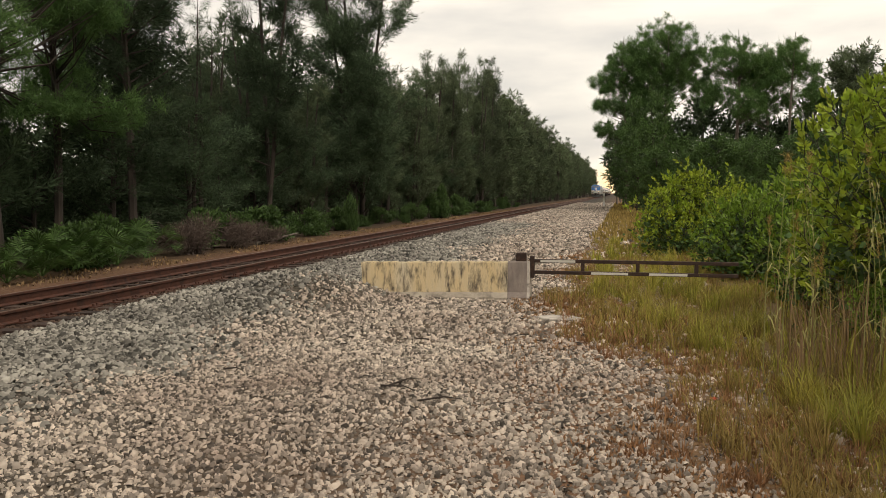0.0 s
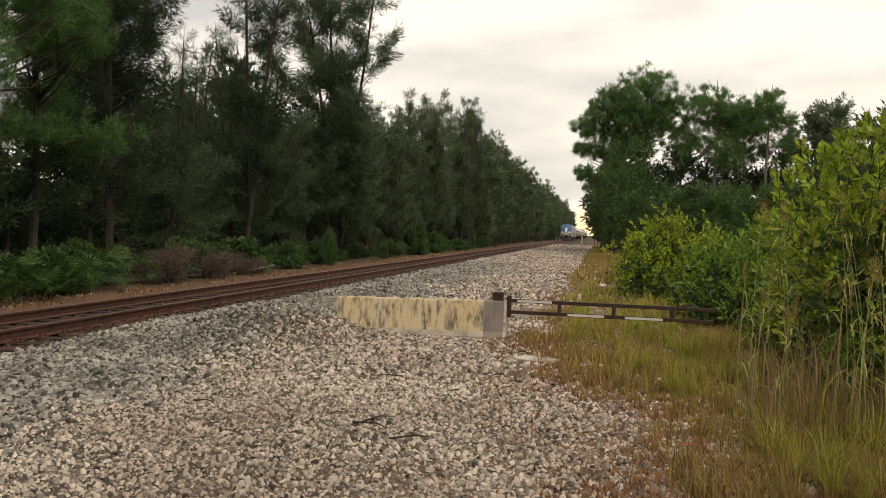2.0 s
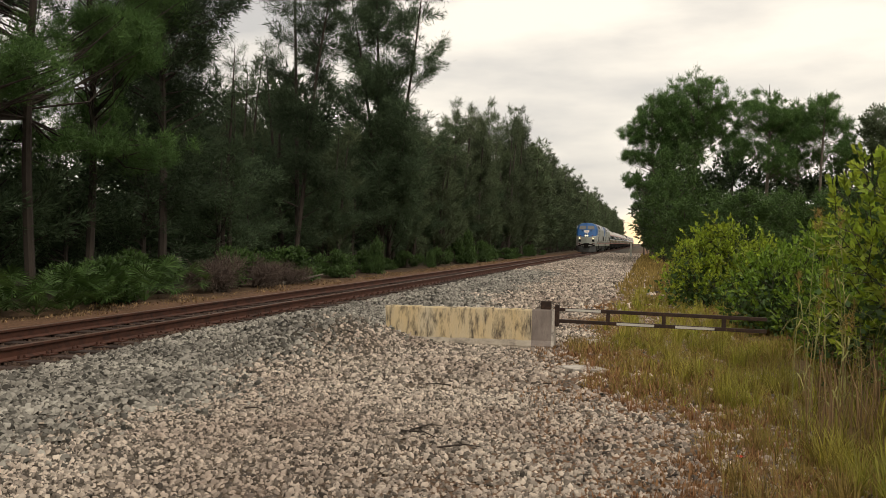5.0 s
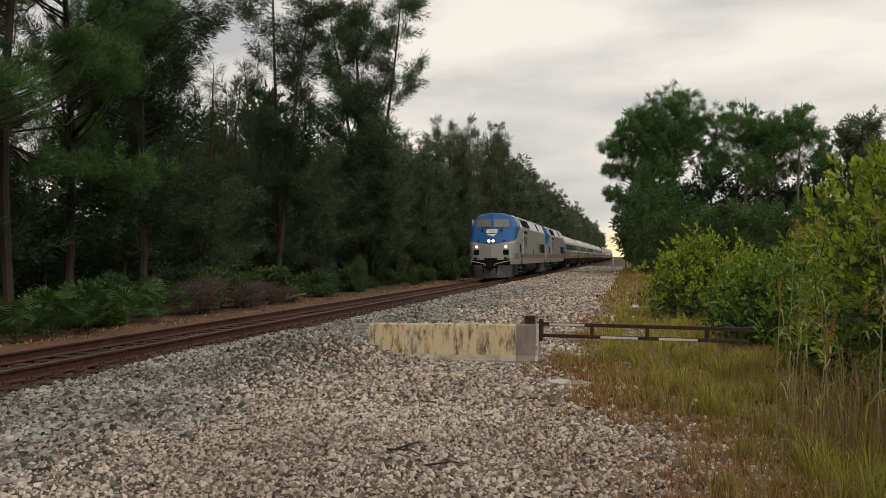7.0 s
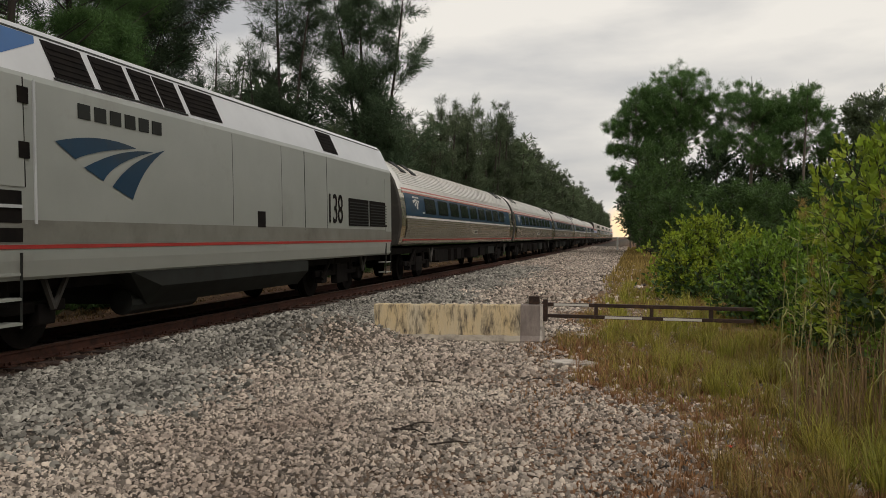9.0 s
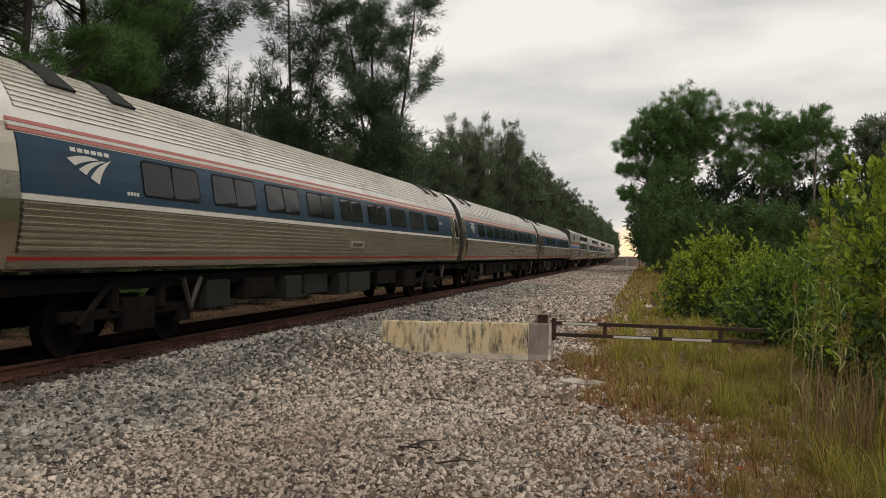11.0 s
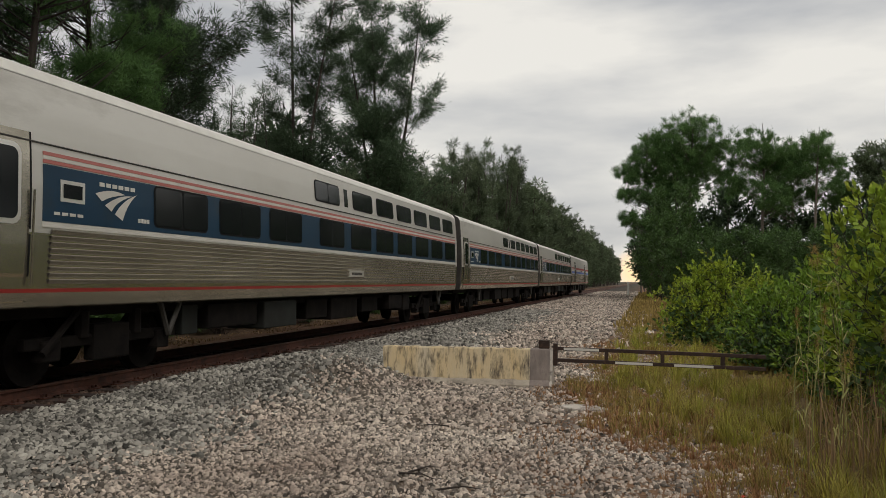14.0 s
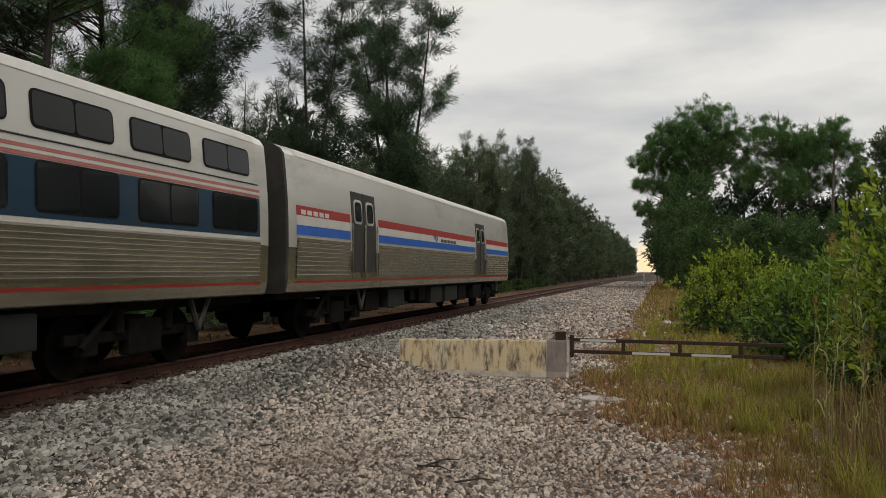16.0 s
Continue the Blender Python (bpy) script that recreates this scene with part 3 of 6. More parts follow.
def build_pine(name, label, seed, height, lobes, leaf_mat, bark, trunk=0.2, tufts=300, needles=46, ball=0.5, lean=0.0, wide=0.028,
               group="pines along the verge"):
    """A slash pine: a bare bole, crooked limbs, and round needle tufts set over the lobes (x, y, z, radius, half height) of its crown."""
    rs = np.random.RandomState(seed)
    tree = thing(name, label, "tree", group)
    bm = bmesh.new()
    wig = rs.uniform(-0.25, 0.25, 2)

    def axis(z):
        u = z / height
        return np.array([lean * u ** 1.5 + wig[0] * math.sin(u * 6), wig[1] * math.sin(u * 5), z])

    rings = []
    for u in np.linspace(0, 1, 10):
        c, r = axis(u * height), trunk * (1 - u) ** 0.7 + 0.02
        rings.append([(c[0] + r * math.cos(a), c[1] + r * math.sin(a), c[2] - 0.3 * (u == 0)) for a in np.linspace(0, 6.283, 8)[:-1]])
    loft(bm, rings)
    spots, outs = [], []
    total = sum(q[3] * (q[3] + q[4]) for q in lobes)
    for x, y, z, rad, half in lobes:
        for i in range(int(tufts * rad * (rad + half) / total)):
            o = unit(rs.normal(size=3)) * rs.rand() ** 0.38
            c = np.array([x, y, z]) + o * np.array([rad, rad, half]) * rs.uniform(0.85, 1.12)
            if i % 4 == 0:
                reach = np.linalg.norm(c[:2] - axis(c[2])[:2])
                p0 = axis(min(height * 0.97, max(height * 0.3, c[2] - 0.55 * reach - 0.3)))
                m = (p0 + c) / 2 + np.array([0, 0, -0.10 * reach]) + rs.normal(size=3) * 0.15
                r0 = 0.014 + 0.008 * reach
                tube(bm, p0, m, r0, r0 * 0.7, 4)
                tube(bm, m, c, r0 * 0.7, 0.012, 4)
            k = rs.poisson(needles) + 8
            w = unit(rs.normal(size=(k, 3)) + np.array([0, 0, 0.35]))
            size = ball * rs.uniform(0.65, 1.3)
            spots.append(c + rs.normal(size=(k, 3)) * size * 0.26)
            outs.append(unit(w + np.array([0, 0, 0.25]) + rs.normal(size=(k, 3)) * 0.3) * size * rs.uniform(0.45, 1.0, (k, 1)))
    part("trunk", bm, bark, tree)
    spots, outs = np.concatenate(spots), np.concatenate(outs)
    n = len(spots)
    v, f = blades(rs, spots, outs, rs.uniform(0.7, 1.15, n), wide * rs.uniform(0.7, 1.4, n))
    raw("crown", v, f, leaf_mat, tree, counts=3)
    return tree


def cone_shape(u):
    return (1 - u) ** 0.75 * 0.95 + 0.12


def egg_shape(u):
    return math.sin(min(1, u * 0.85 + 0.12) * math.pi) ** 0.6 + 0.1


def plume_shape(u):
    return 0.75 * (1 - u) ** 0.5 + 0.16 + 0.12 * math.sin(u * 21)


def build_bush(name, label, seed, width, height, mat, n=4200, leaf=0.11, wide=0.03, group="roadside bushes", lumps=9):
    """A shrub: branching stems, and leaves set on several uneven lumps."""
    rs = np.random.RandomState(seed)
    b = thing(name, label, "bush", group)
    bm = bmesh.new()
    spots, outs = [], []
    for i in range(lumps):
        a = rs.rand() * 6.283
        r = rs.rand() ** 0.6 * width * 0.36
        hz = height * rs.uniform(0.18, 0.84) * (1.0 - 0.35 * r / (width * 0.36))
        c = np.array([r * math.cos(a), r * math.sin(a), hz])
        root = np.array([rs.uniform(-0.15, 0.15), rs.uniform(-0.15, 0.15), -0.1])
        for j in range(3):
            tip = c + rs.normal(size=3) * height * 0.16
            tube(bm, root, (root + tip) / 2 + rs.normal(size=3) * 0.06, 0.022, 0.014, 5)
            tube(bm, (root + tip) / 2, tip, 0.014, 0.005, 4)
        m = n // lumps
        o = unit(rs.normal(size=(m, 3)))
        rad = np.array([width * 0.17, width * 0.17, height * 0.19]) * rs.uniform(0.65, 1.3)
        shell = rs.rand(m, 1) ** 0.4 * (1 + 0.22 * np.sin(o[:, :1] * 9 + i) * np.cos(o[:, 1:2] * 8))
        # sprigs that stick out beyond the lump
        k = rs.rand(m, 1) < 0.08
        shell = np.where(k, shell * 1.45, shell)
        spots.append(c + o * rad * shell)
        outs.append(unit(o * 0.7 + rs.normal(size=(m, 3)) * 0.6 + np.array([0, 0, 0.35])))
    tagged(part("branchwork", bm, BARK, b), kind="stuff")
    spots, outs = np.concatenate(spots), np.concatenate(outs)
    keep = spots[:, 2] > 0.02
    spots, outs = spots[keep], outs[keep]
    m = len(spots)
    v, f = leaf_quads(rs, spots, outs, leaf * rs.uniform(0.6, 1.35, m), wide * rs.uniform(0.7, 1.3, m))
    raw("leaves", v, f, mat, b)
    return b


def build_shrub(name, label, seed, radius, height, mat, inner, sprigs=420, leaf=0.105, wide=0.026, lumps=14, group="roadside bushes"):
    """A leafy shrub: upright stems, sprigs of whorled leaves over uneven lumps, and foliage within coloured dark as
    inner shade.
    """
    rs = np.random.RandomState(seed)
    b = thing(name, label, "bush", group)
    bm = bmesh.new()
    balls = []
    for i in range(lumps):
        a, r = rs.rand() * 6.283, rs.rand() ** 0.6 * radius * 0.72
        top = height * (1.0 - 0.42 * (r / radius) ** 2) * rs.uniform(0.72, 1.05) * (1.0 if i % 2 else rs.uniform(0.42, 0.85))
        size = radius * rs.uniform(0.26, 0.44)
        balls.append((np.array([r * math.cos(a), r * math.sin(a), top - size]), size))
        root = np.array([0.3 * r * math.cos(a), 0.3 * r * math.sin(a), -0.1])
        knee = (root + balls[-1][0]) / 2 + rs.normal(size=3) * 0.08
        tube(bm, root, knee, 0.026, 0.018, 5)
        tube(bm, knee, balls[-1][0], 0.018, 0.007, 5)
    spots, outs, deep = [], [], []
    for i in range(sprigs):
        c0, size = balls[rs.randint(lumps)]
        o = unit(rs.normal(size=3) + np.array([0, 0, 0.25]))
        c = c0 + o * size * np.array([1, 1, 1.15]) * rs.uniform(0.75, 1.15)
        e = unit(o * 0.6 + rs.normal(size=3) * 0.35 + np.array([0, 0, 0.55]))
        ln = rs.uniform(0.10, 0.34) * (2.0 if rs.rand() < 0.06 else 1.0)
        tube(bm, c - e * 0.12, c + e * ln, 0.006, 0.003, 3)
        k = rs.randint(10, 19)
        g = np.sqrt(np.linspace(0.05, 1.0, k))[:, None]
        w = rs.normal(size=(k, 3))
        w = unit(w - (w @ e)[:, None] * e)
        spots.append(c + e * ln * g)
        outs.append(unit(w * (1.15 - 0.75 * g) + e * (0.35 + 0.6 * g)))
    for c0, size in balls:
        m = int(2600 / lumps)
        deep.append(c0 * np.array([1, 1, rs.uniform(0.55, 1.0)]) + unit(rs.normal(size=(m, 3))) * size * rs.rand(m, 1) ** 0.5)
        deep.append(c0 * np.array([1, 1, 0.45]) + rs.normal(size=(m // 2, 3)) * size * 0.6)
    tagged(part("branchwork", bm, BARK, b), kind="stuff")
    spots, outs, deep = np.concatenate(spots), np.concatenate(outs), np.concatenate(deep)
    n = len(spots)
    v, f = leaf_quads(rs, spots, outs, leaf * rs.uniform(0.6, 1.35, n), wide * rs.uniform(0.7, 1.3, n))
    raw("leaves", v, f, mat, b)
    # the bush's inner shade is put into the darker green of these leaves
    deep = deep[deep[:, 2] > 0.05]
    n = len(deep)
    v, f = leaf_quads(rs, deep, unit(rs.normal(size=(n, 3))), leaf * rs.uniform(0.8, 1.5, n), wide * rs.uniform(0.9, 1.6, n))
    raw("inner_leaves", v, f, inner, b, "inner leaves coloured dark as the shade within")
    return b


def build_reed(seed, height):
    """A tall grass stalk: a thin jointed stem, long drooping blades and a feathery head."""
    rs = np.random.RandomState(seed)
    r = thing("reed", "tall pale yellow-green reed stalk with drooping blades", "reed", "tall reeds before the bushes")
    tilt = rs.uniform(-0.16, 0.16, 2)

    def at(u):
        return np.array([tilt[0] * u * u * height, tilt[1] * u * u * height, u * height])

    bm = bmesh.new()
    for a, b in zip(np.linspace(0, 1, 6)[:-1], np.linspace(0, 1, 6)[1:]):
        tube(bm, at(a) - np.array([0, 0, 0.05 * (a == 0)]), at(b), 0.005 * (1 - 0.6 * a), 0.005 * (1 - 0.6 * b), 5)
    part("stem", bm, REED_STEM, r)
    vs, fs = [], []
    for i in range(rs.randint(5, 9)):
        p = at(rs.uniform(0.22, 0.97))
        a = rs.rand() * 6.283
        d, side = np.array([math.cos(a), math.sin(a), 0]), np.array([-math.sin(a), math.cos(a), 0])
        ln, up, w = rs.uniform(0.28, 0.62), rs.uniform(0.5, 1.1), rs.uniform(0.005, 0.010)
        k = len(vs)
        for j, g in enumerate((0.0, 0.3, 0.6, 0.85)):
            c = p + d * ln * g * 0.75 + np.array([0, 0, ln * (up * g - (0.35 + up) * g * g)])
            vs += [c - side * w * (1 - 0.8 * g), c + side * w * (1 - 0.8 * g)]
            if j:
                fs.append((k + 2 * j - 2, k + 2 * j - 1, k + 2 * j + 1, k + 2 * j))
    tagged(raw("foliage", np.array(vs), np.array(fs), REED, r), kind="stuff")
    if rs.rand() < 0.6:
        m = 60
        u = rs.rand(m)
        c = at(1.0) + np.stack([rs.normal(size=m) * 0.012, rs.normal(size=m) * 0.012, u * 0.2 - 0.04], 1)
        v, f = blades(rs, c, unit(rs.normal(size=(m, 3)) * 0.5 + np.array([0, 0, 0.9])), rs.uniform(0.03, 0.07, m), np.full(m, 0.004))
        raw("seed_head", v, f, STRAW, r, "feathery straw-coloured seed head", 3)
    return r


def build_palmetto(seed, label="green saw palmetto with fan leaves under the trees"):
    rs = np.random.RandomState(seed)
    p = thing("saw_palmetto", label, "palm shrub", "palmettos at the wood's edge")
    for i in range(22):
        a = rs.rand() * 6.283
        d = unit(np.array([math.cos(a), math.sin(a), rs.uniform(0.35, 1.25)]))
        tip = d * rs.uniform(0.6, 1.15)
        side = unit(np.cross(d, [0, 0, 1]))
        nrm = np.cross(side, d)
        vs = [-side * 0.012, side * 0.012, tip + side * 0.008, tip - side * 0.008]
        fs = [(0, 1, 2, 3)]
        reach = rs.uniform(0.38, 0.55)
        for j in range(17):
            b = (j / 16 - 0.5) * 3.6
            e = unit(d * math.cos(b) + side * math.sin(b) - nrm * 0.28 * abs(math.sin(b)))
            w = np.cross(e, nrm) * 0.022
            mid = tip + e * reach * 0.55
            k = len(vs)
            vs += [tip, mid + w, tip + e * reach * rs.uniform(0.85, 1.05) - np.array([0, 0, 0.05]), mid - w]
            fs.append((k, k + 1, k + 2, k + 3))
        raw("frond", np.array(vs), np.array(fs), LEAVES_DARK, p)
    return p


def ground_pose(x, y, turn, z=0.0):
    return pose(x, y, float(ground_z(np.array(x), np.array(y))) + z, 0, 0, turn)


def plant_trees():
    rs = random.Random(11)
    used = set()

    def plant(t, x, y, s, turn, tall=1.0):
        m = ground_pose(x, y, turn, -0.1)
        if t in used:
            t = copy_thing(t, m)
        else:
            used.add(t)
            t.matrix_basis = m
        t.scale = (s, s, s * tall)
        return t

    # the wood across the track: feathery she-oaks and pines
    dark = build_tree("she_oak_tree", "tall dark feathery she-oak in the wood beside the track", 1, 18.5, 5.0, 0.04, cone_shape, NEEDLES, BARK, 138, 9, 46, trunk=0.12,
                      rise=1.15, droop=0.10, stems=3, fork=1.9, clump=0.40, blade=0.25, wide=0.016)
    twin = build_tree("she_oak_tree", "thin tall twin-stemmed she-oak with sparse ragged foliage", 5, 17.5, 2.1, 0.16, plume_shape, NEEDLES, BARK, 70, 7, 50, trunk=0.10,
                      rise=0.8, droop=0.2, stems=2, fork=-2.4, clump=0.36, blade=0.22, wide=0.013)
    sparse = build_tree("she_oak_tree", "thin she-oak with sparse ragged foliage", 15, 16.0, 2.3, 0.16, plume_shape, NEEDLES, BARK, 46, 5, 40,
                        rise=0.8, droop=0.22, stems=2, clump=0.34, blade=0.24, wide=0.010)
    broad = build_tree("she_oak_tree", "broad dark green she-oak standing in the wood", 3, 16.0, 3.6, 0.34, egg_shape, NEEDLES, BARK, 80, 7, 46,
                       rise=0.7, droop=0.12, clump=0.40, blade=0.23, wide=0.014)
    olive = build_tree("she_oak_tree", "olive-green bushy she-oak in the far wood", 4, 14.5, 2.9, 0.04, cone_shape, NEEDLES_OLIVE, BARK, 80, 5, 18,
                       rise=1.3, droop=0.04, stems=4, fork=1.0, clump=0.36, blade=0.4, wide=0.022)
    slim = build_tree("she_oak_tree", "grey-green slender she-oak with upright needle sprays", 2, 16.5, 2.2, 0.06, plume_shape, NEEDLES_OLIVE, BARK, 72, 5, 20,
                      rise=1.3, droop=0.06, stems=3, fork=0.9, clump=0.36, blade=0.4, wide=0.022)
    pine = build_pine("slash_pine_tree", "tall slash pine with a bare trunk and green tufts", 6, 17.0,
                      ((0.3, 0, 14.6, 2.5, 2.4), (-0.9, 0.6, 11.8, 2.6, 1.8), (1.4, -0.6, 9.6, 2.2, 1.3), (-1.0, -1.2, 7.6, 2.0, 0.9), (1.6, 1.0, 6.0, 1.9, 0.8), (0.2, -1.6, 4.6, 1.7, 0.6)),
                      NEEDLES_PINE, BARK, 0.12, 640, 100, 0.42, wide=0.009, group="trees beside the track")
    # front of the wood, from beside the camera into the distance
    for t, x, y, s, turn, tall in ((pine, -15.6, 14.8, 0.95, 10, 1.0), (pine, -15.2, 18.2, 1.0, 200, 0.95), (pine, -16.0, 21.4, 0.95, 100, 1.0), (broad, -18.5, 18.5, 0.8, 100, 1.1),
                                   (broad, -16.2, 25.6, 0.92, 60, 1.05), (broad, -18.2, 28.0, 0.75, 150, 0.95), (twin, -15.4, 35.4, 1.05, 0, 1.0), (sparse, -17.4, 37.5, 0.72, 250, 1.0),
                                   (sparse, -16.4, 30.6, 0.6, 20, 1.0), (olive, -16.0, 41.0, 0.6, 0, 0.9), (dark, -15.4, 48.4, 1.12, 35, 0.93), (dark, -16.8, 53.5, 0.62, 130, 1.0),
                                   (olive, -15.9, 55.0, 0.72, 10, 0.9), (slim, -16.4, 58.5, 0.66, 90, 0.95), (olive, -15.6, 62.5, 0.8, 180, 0.9), (olive, -16.4, 66, 0.85, 77, 0.95),
                                   (slim, -16.2, 69, 0.84, 40, 0.95), (olive, -16.6, 72.5, 0.9, 0, 1.0), (slim, -15.5, 76, 0.88, 310, 0.95), (olive, -16.2, 80, 1.0, 111, 1.0), (olive, -16.6, 84, 0.95, 200, 1.0),
                                   (slim, -16.4, 88, 0.98, 0, 1.0), (olive, -15.6, 92, 1.05, 20, 1.0), (olive, -16.2, 96, 1.0, 180, 1.05), (slim, -15.8, 100, 1.05, 80, 1.0), (olive, -15.8, 104, 1.05, 90, 1.1)):
        plant(t, x, y, s, turn, tall)
    far = build_tree("she_oak_tree", "olive-green she-oak in the distant wood", 7, 14.5, 3.4, 0.03, cone_shape, NEEDLES_OLIVE, BARK, 54, 4, 6,
                     rise=1.3, droop=0.05, stems=3, fork=0.8, clump=0.45, blade=0.7, wide=0.07)
    y = 108.0
    while y < 520:
        plant(rs.choice([far, far, far, slim]), -15.4 - rs.uniform(0, 1.6), y, rs.uniform(0.98, 1.15), rs.uniform(0, 360))
        y += rs.uniform(3.6, 5.0) * (1 + (y - 108) / 130)
    # the depth of the wood behind, thinner so that the sky shows through
    y = 42.0
    while y < 120:
        plant(rs.choice([sparse, olive, slim]), -20.5 - rs.uniform(0, 4), y, rs.uniform(0.62, 0.85), rs.uniform(0, 360))
        plant(far, -27 - rs.uniform(0, 5), y + rs.uniform(-2, 2), rs.uniform(0.5, 0.68), rs.uniform(0, 360))
        y += rs.uniform(4.2, 5.6) * (1 + y / 160)
    # the pines on the camera's side of the track
    pines = [
        build_pine("slash_pine_tree", "tall slash pine with a dense rounded green crown", 21, 18.6,
                   ((0.0, 0, 15.6, 3.6, 3.4), (-1.6, 0, 13.0, 2.7, 2.2), (2.2, 0.5, 13.4, 2.2, 2.6), (-0.6, 0, 11.0, 2.0, 1.6)), NEEDLES_PINE, BARK_PALE, 0.24, 620, 70, 0.62, wide=0.022),
        build_pine("slash_pine_tree", "slash pine with open rounded tufts and pale limbs", 22, 17.2,
                   ((-1.0, 0, 14.6, 2.7, 2.3), (1.6, 0.6, 13.4, 2.4, 2.4), (-1.8, 0, 11.2, 1.8, 1.6), (0.6, -1.0, 10.0, 2.0, 1.6)), NEEDLES_PINE, BARK_PALE, 0.2, 380, 70, 0.60, wide=0.022),
        build_pine("slash_pine_tree", "slender slash pine with a sparse high crown", 23, 16.4,
                   ((0.4, 0, 14.6, 1.7, 1.5), (1.6, 0, 12.8, 1.5, 1.1), (-1.0, 0, 12.0, 1.2, 1.0), (2.0, 0, 10.6, 1.2, 0.6)), NEEDLES_PINE, BARK_PALE, 0.17, 130, 70, 0.6, lean=0.6, wide=0.022),
        build_pine("slash_pine_tree", "slash pine with ragged side branches low on its bole", 24, 17.6,
                   ((0.6, 0, 14.8, 2.6, 2.4), (-1.8, 0, 13.0, 1.7, 1.2), (-2.2, 0, 10.6, 1.2, 0.7), (-2.0, 0, 8.2, 1.2, 0.8), (0.4, 0, 10.8, 2.2, 1.8), (0.6, 0, 7.6, 1.9, 1.6)), NEEDLES_PINE, BARK_PALE, 0.22, 520, 70, 0.62, wide=0.022),
    ]
    for k, x, y, s, turn in ((3, 0.4, 88, 1.0, 0), (0, 4.4, 88, 1.0, 0), (1, 11.2, 87, 1.0, 0), (1, 14.4, 90, 0.95, 200), (2, 15.6, 86, 1.0, 0), (2, 18.2, 88, 0.78, 30), (2, 8.6, 95, 0.85, 80),
                             (2, 27.0, 86, 0.64, 60), (2, 30.0, 86, 0.72, 10), (2, -0.6, 118, 0.66, 150), (2, -0.2, 150, 0.62, 20), (2, -0.4, 190, 0.62, 60)):
        plant(pines[k], x, y, s, turn)
    oak = build_tree("oak_tree", "grey-olive oak with a dense rounded crown", 35, 14.2, 2.9, 0.42, egg_shape, NEEDLES_OLIVE, BARK, 50, 6, 26, clump=0.42, blade=0.3, wide=0.05,
                     rise=0.6, group="pines along the verge")
    for x, y, s in ((22.0, 88, 1.0), (34.0, 84, 0.85)):
        plant(oak, x, y, s, x * 40)
    low = build_tree("young_oak_tree", "dark dense young tree behind the bushes", 31, 8.0, 2.7, 0.03, egg_shape, LEAVES_DARK, BARK, 56, 5, 13, clump=0.42,
                     blade=0.22, wide=0.065, rise=0.6, group="low trees behind the bushes")
    for x, y, s, tall in ((2.2, 59, 0.62, 0.9), (4.4, 64, 0.60, 0.85), (6.4, 60, 0.72, 0.8), (9.6, 66, 0.62, 1.0), (12.4, 60, 0.72, 0.85), (16.0, 64, 0.9, 0.9), (19.5, 60, 0.85, 1.0), (23.5, 58, 1.0, 0.95),
                    (7.6, 42, 0.5, 0.9), (11.2, 40, 0.62, 0.9), (14.6, 40, 0.7, 1.05), (1.4, 76, 0.75, 1.2), (1.2, 100, 0.8, 1.0), (1.0, 130, 0.8, 1.0), (1.0, 165, 0.9, 1.0), (0.8, 210, 0.95, 1.0),
                    (0.8, 270, 1.0, 1.0), (9.0, 29, 0.5, 1.0), (2.8, 82, 0.95, 1.3), (6.5, 82, 0.75, 1.0), (11, 80, 0.8, 0.9)):
        plant(low, x, y, s, rs.uniform(0, 360), tall)
    # dense understorey of the wood across the track
    shade = build_tree("young_oak_tree", "dark young tree in the shade of the wood", 32, 8.0, 2.9, 0.02, egg_shape, NEEDLES, BARK, 54, 5, 22, clump=0.42,
                       blade=0.24, wide=0.026, rise=0.6, group="understorey of the wood")
    dim = build_tree("young_oak_tree", "dark young tree deep in the wood and as unseen filler", 33, 8.0, 3.1, 0.02, egg_shape, NEEDLES, BARK, 40, 4, 8, clump=0.55,
                     blade=0.42, wide=0.095, rise=0.6, group="understorey of the wood")
    y = 13.0
    while y < 300:
        plant(shade, -16.2 - rs.uniform(0, 1.2), y, rs.uniform(0.5, 0.8), rs.uniform(0, 360), rs.uniform(0.85, 1.05) if y < 45 else rs.uniform(0.8, 1.25))
        plant(dim, -19.5 - rs.uniform(0, 2.5), y + rs.uniform(0, 2), rs.uniform(0.8, 1.15), rs.uniform(0, 360), rs.uniform(0.35, 0.5) if y < 45 else 1.1)
        plant(dim, -26 - rs.uniform(0, 4), y + rs.uniform(-2, 2), rs.uniform(0.9, 1.3), rs.uniform(0, 360), 0.4 if y < 45 else 1.1)
        y += rs.uniform(2.2, 3.2) * (1 + y / 70)
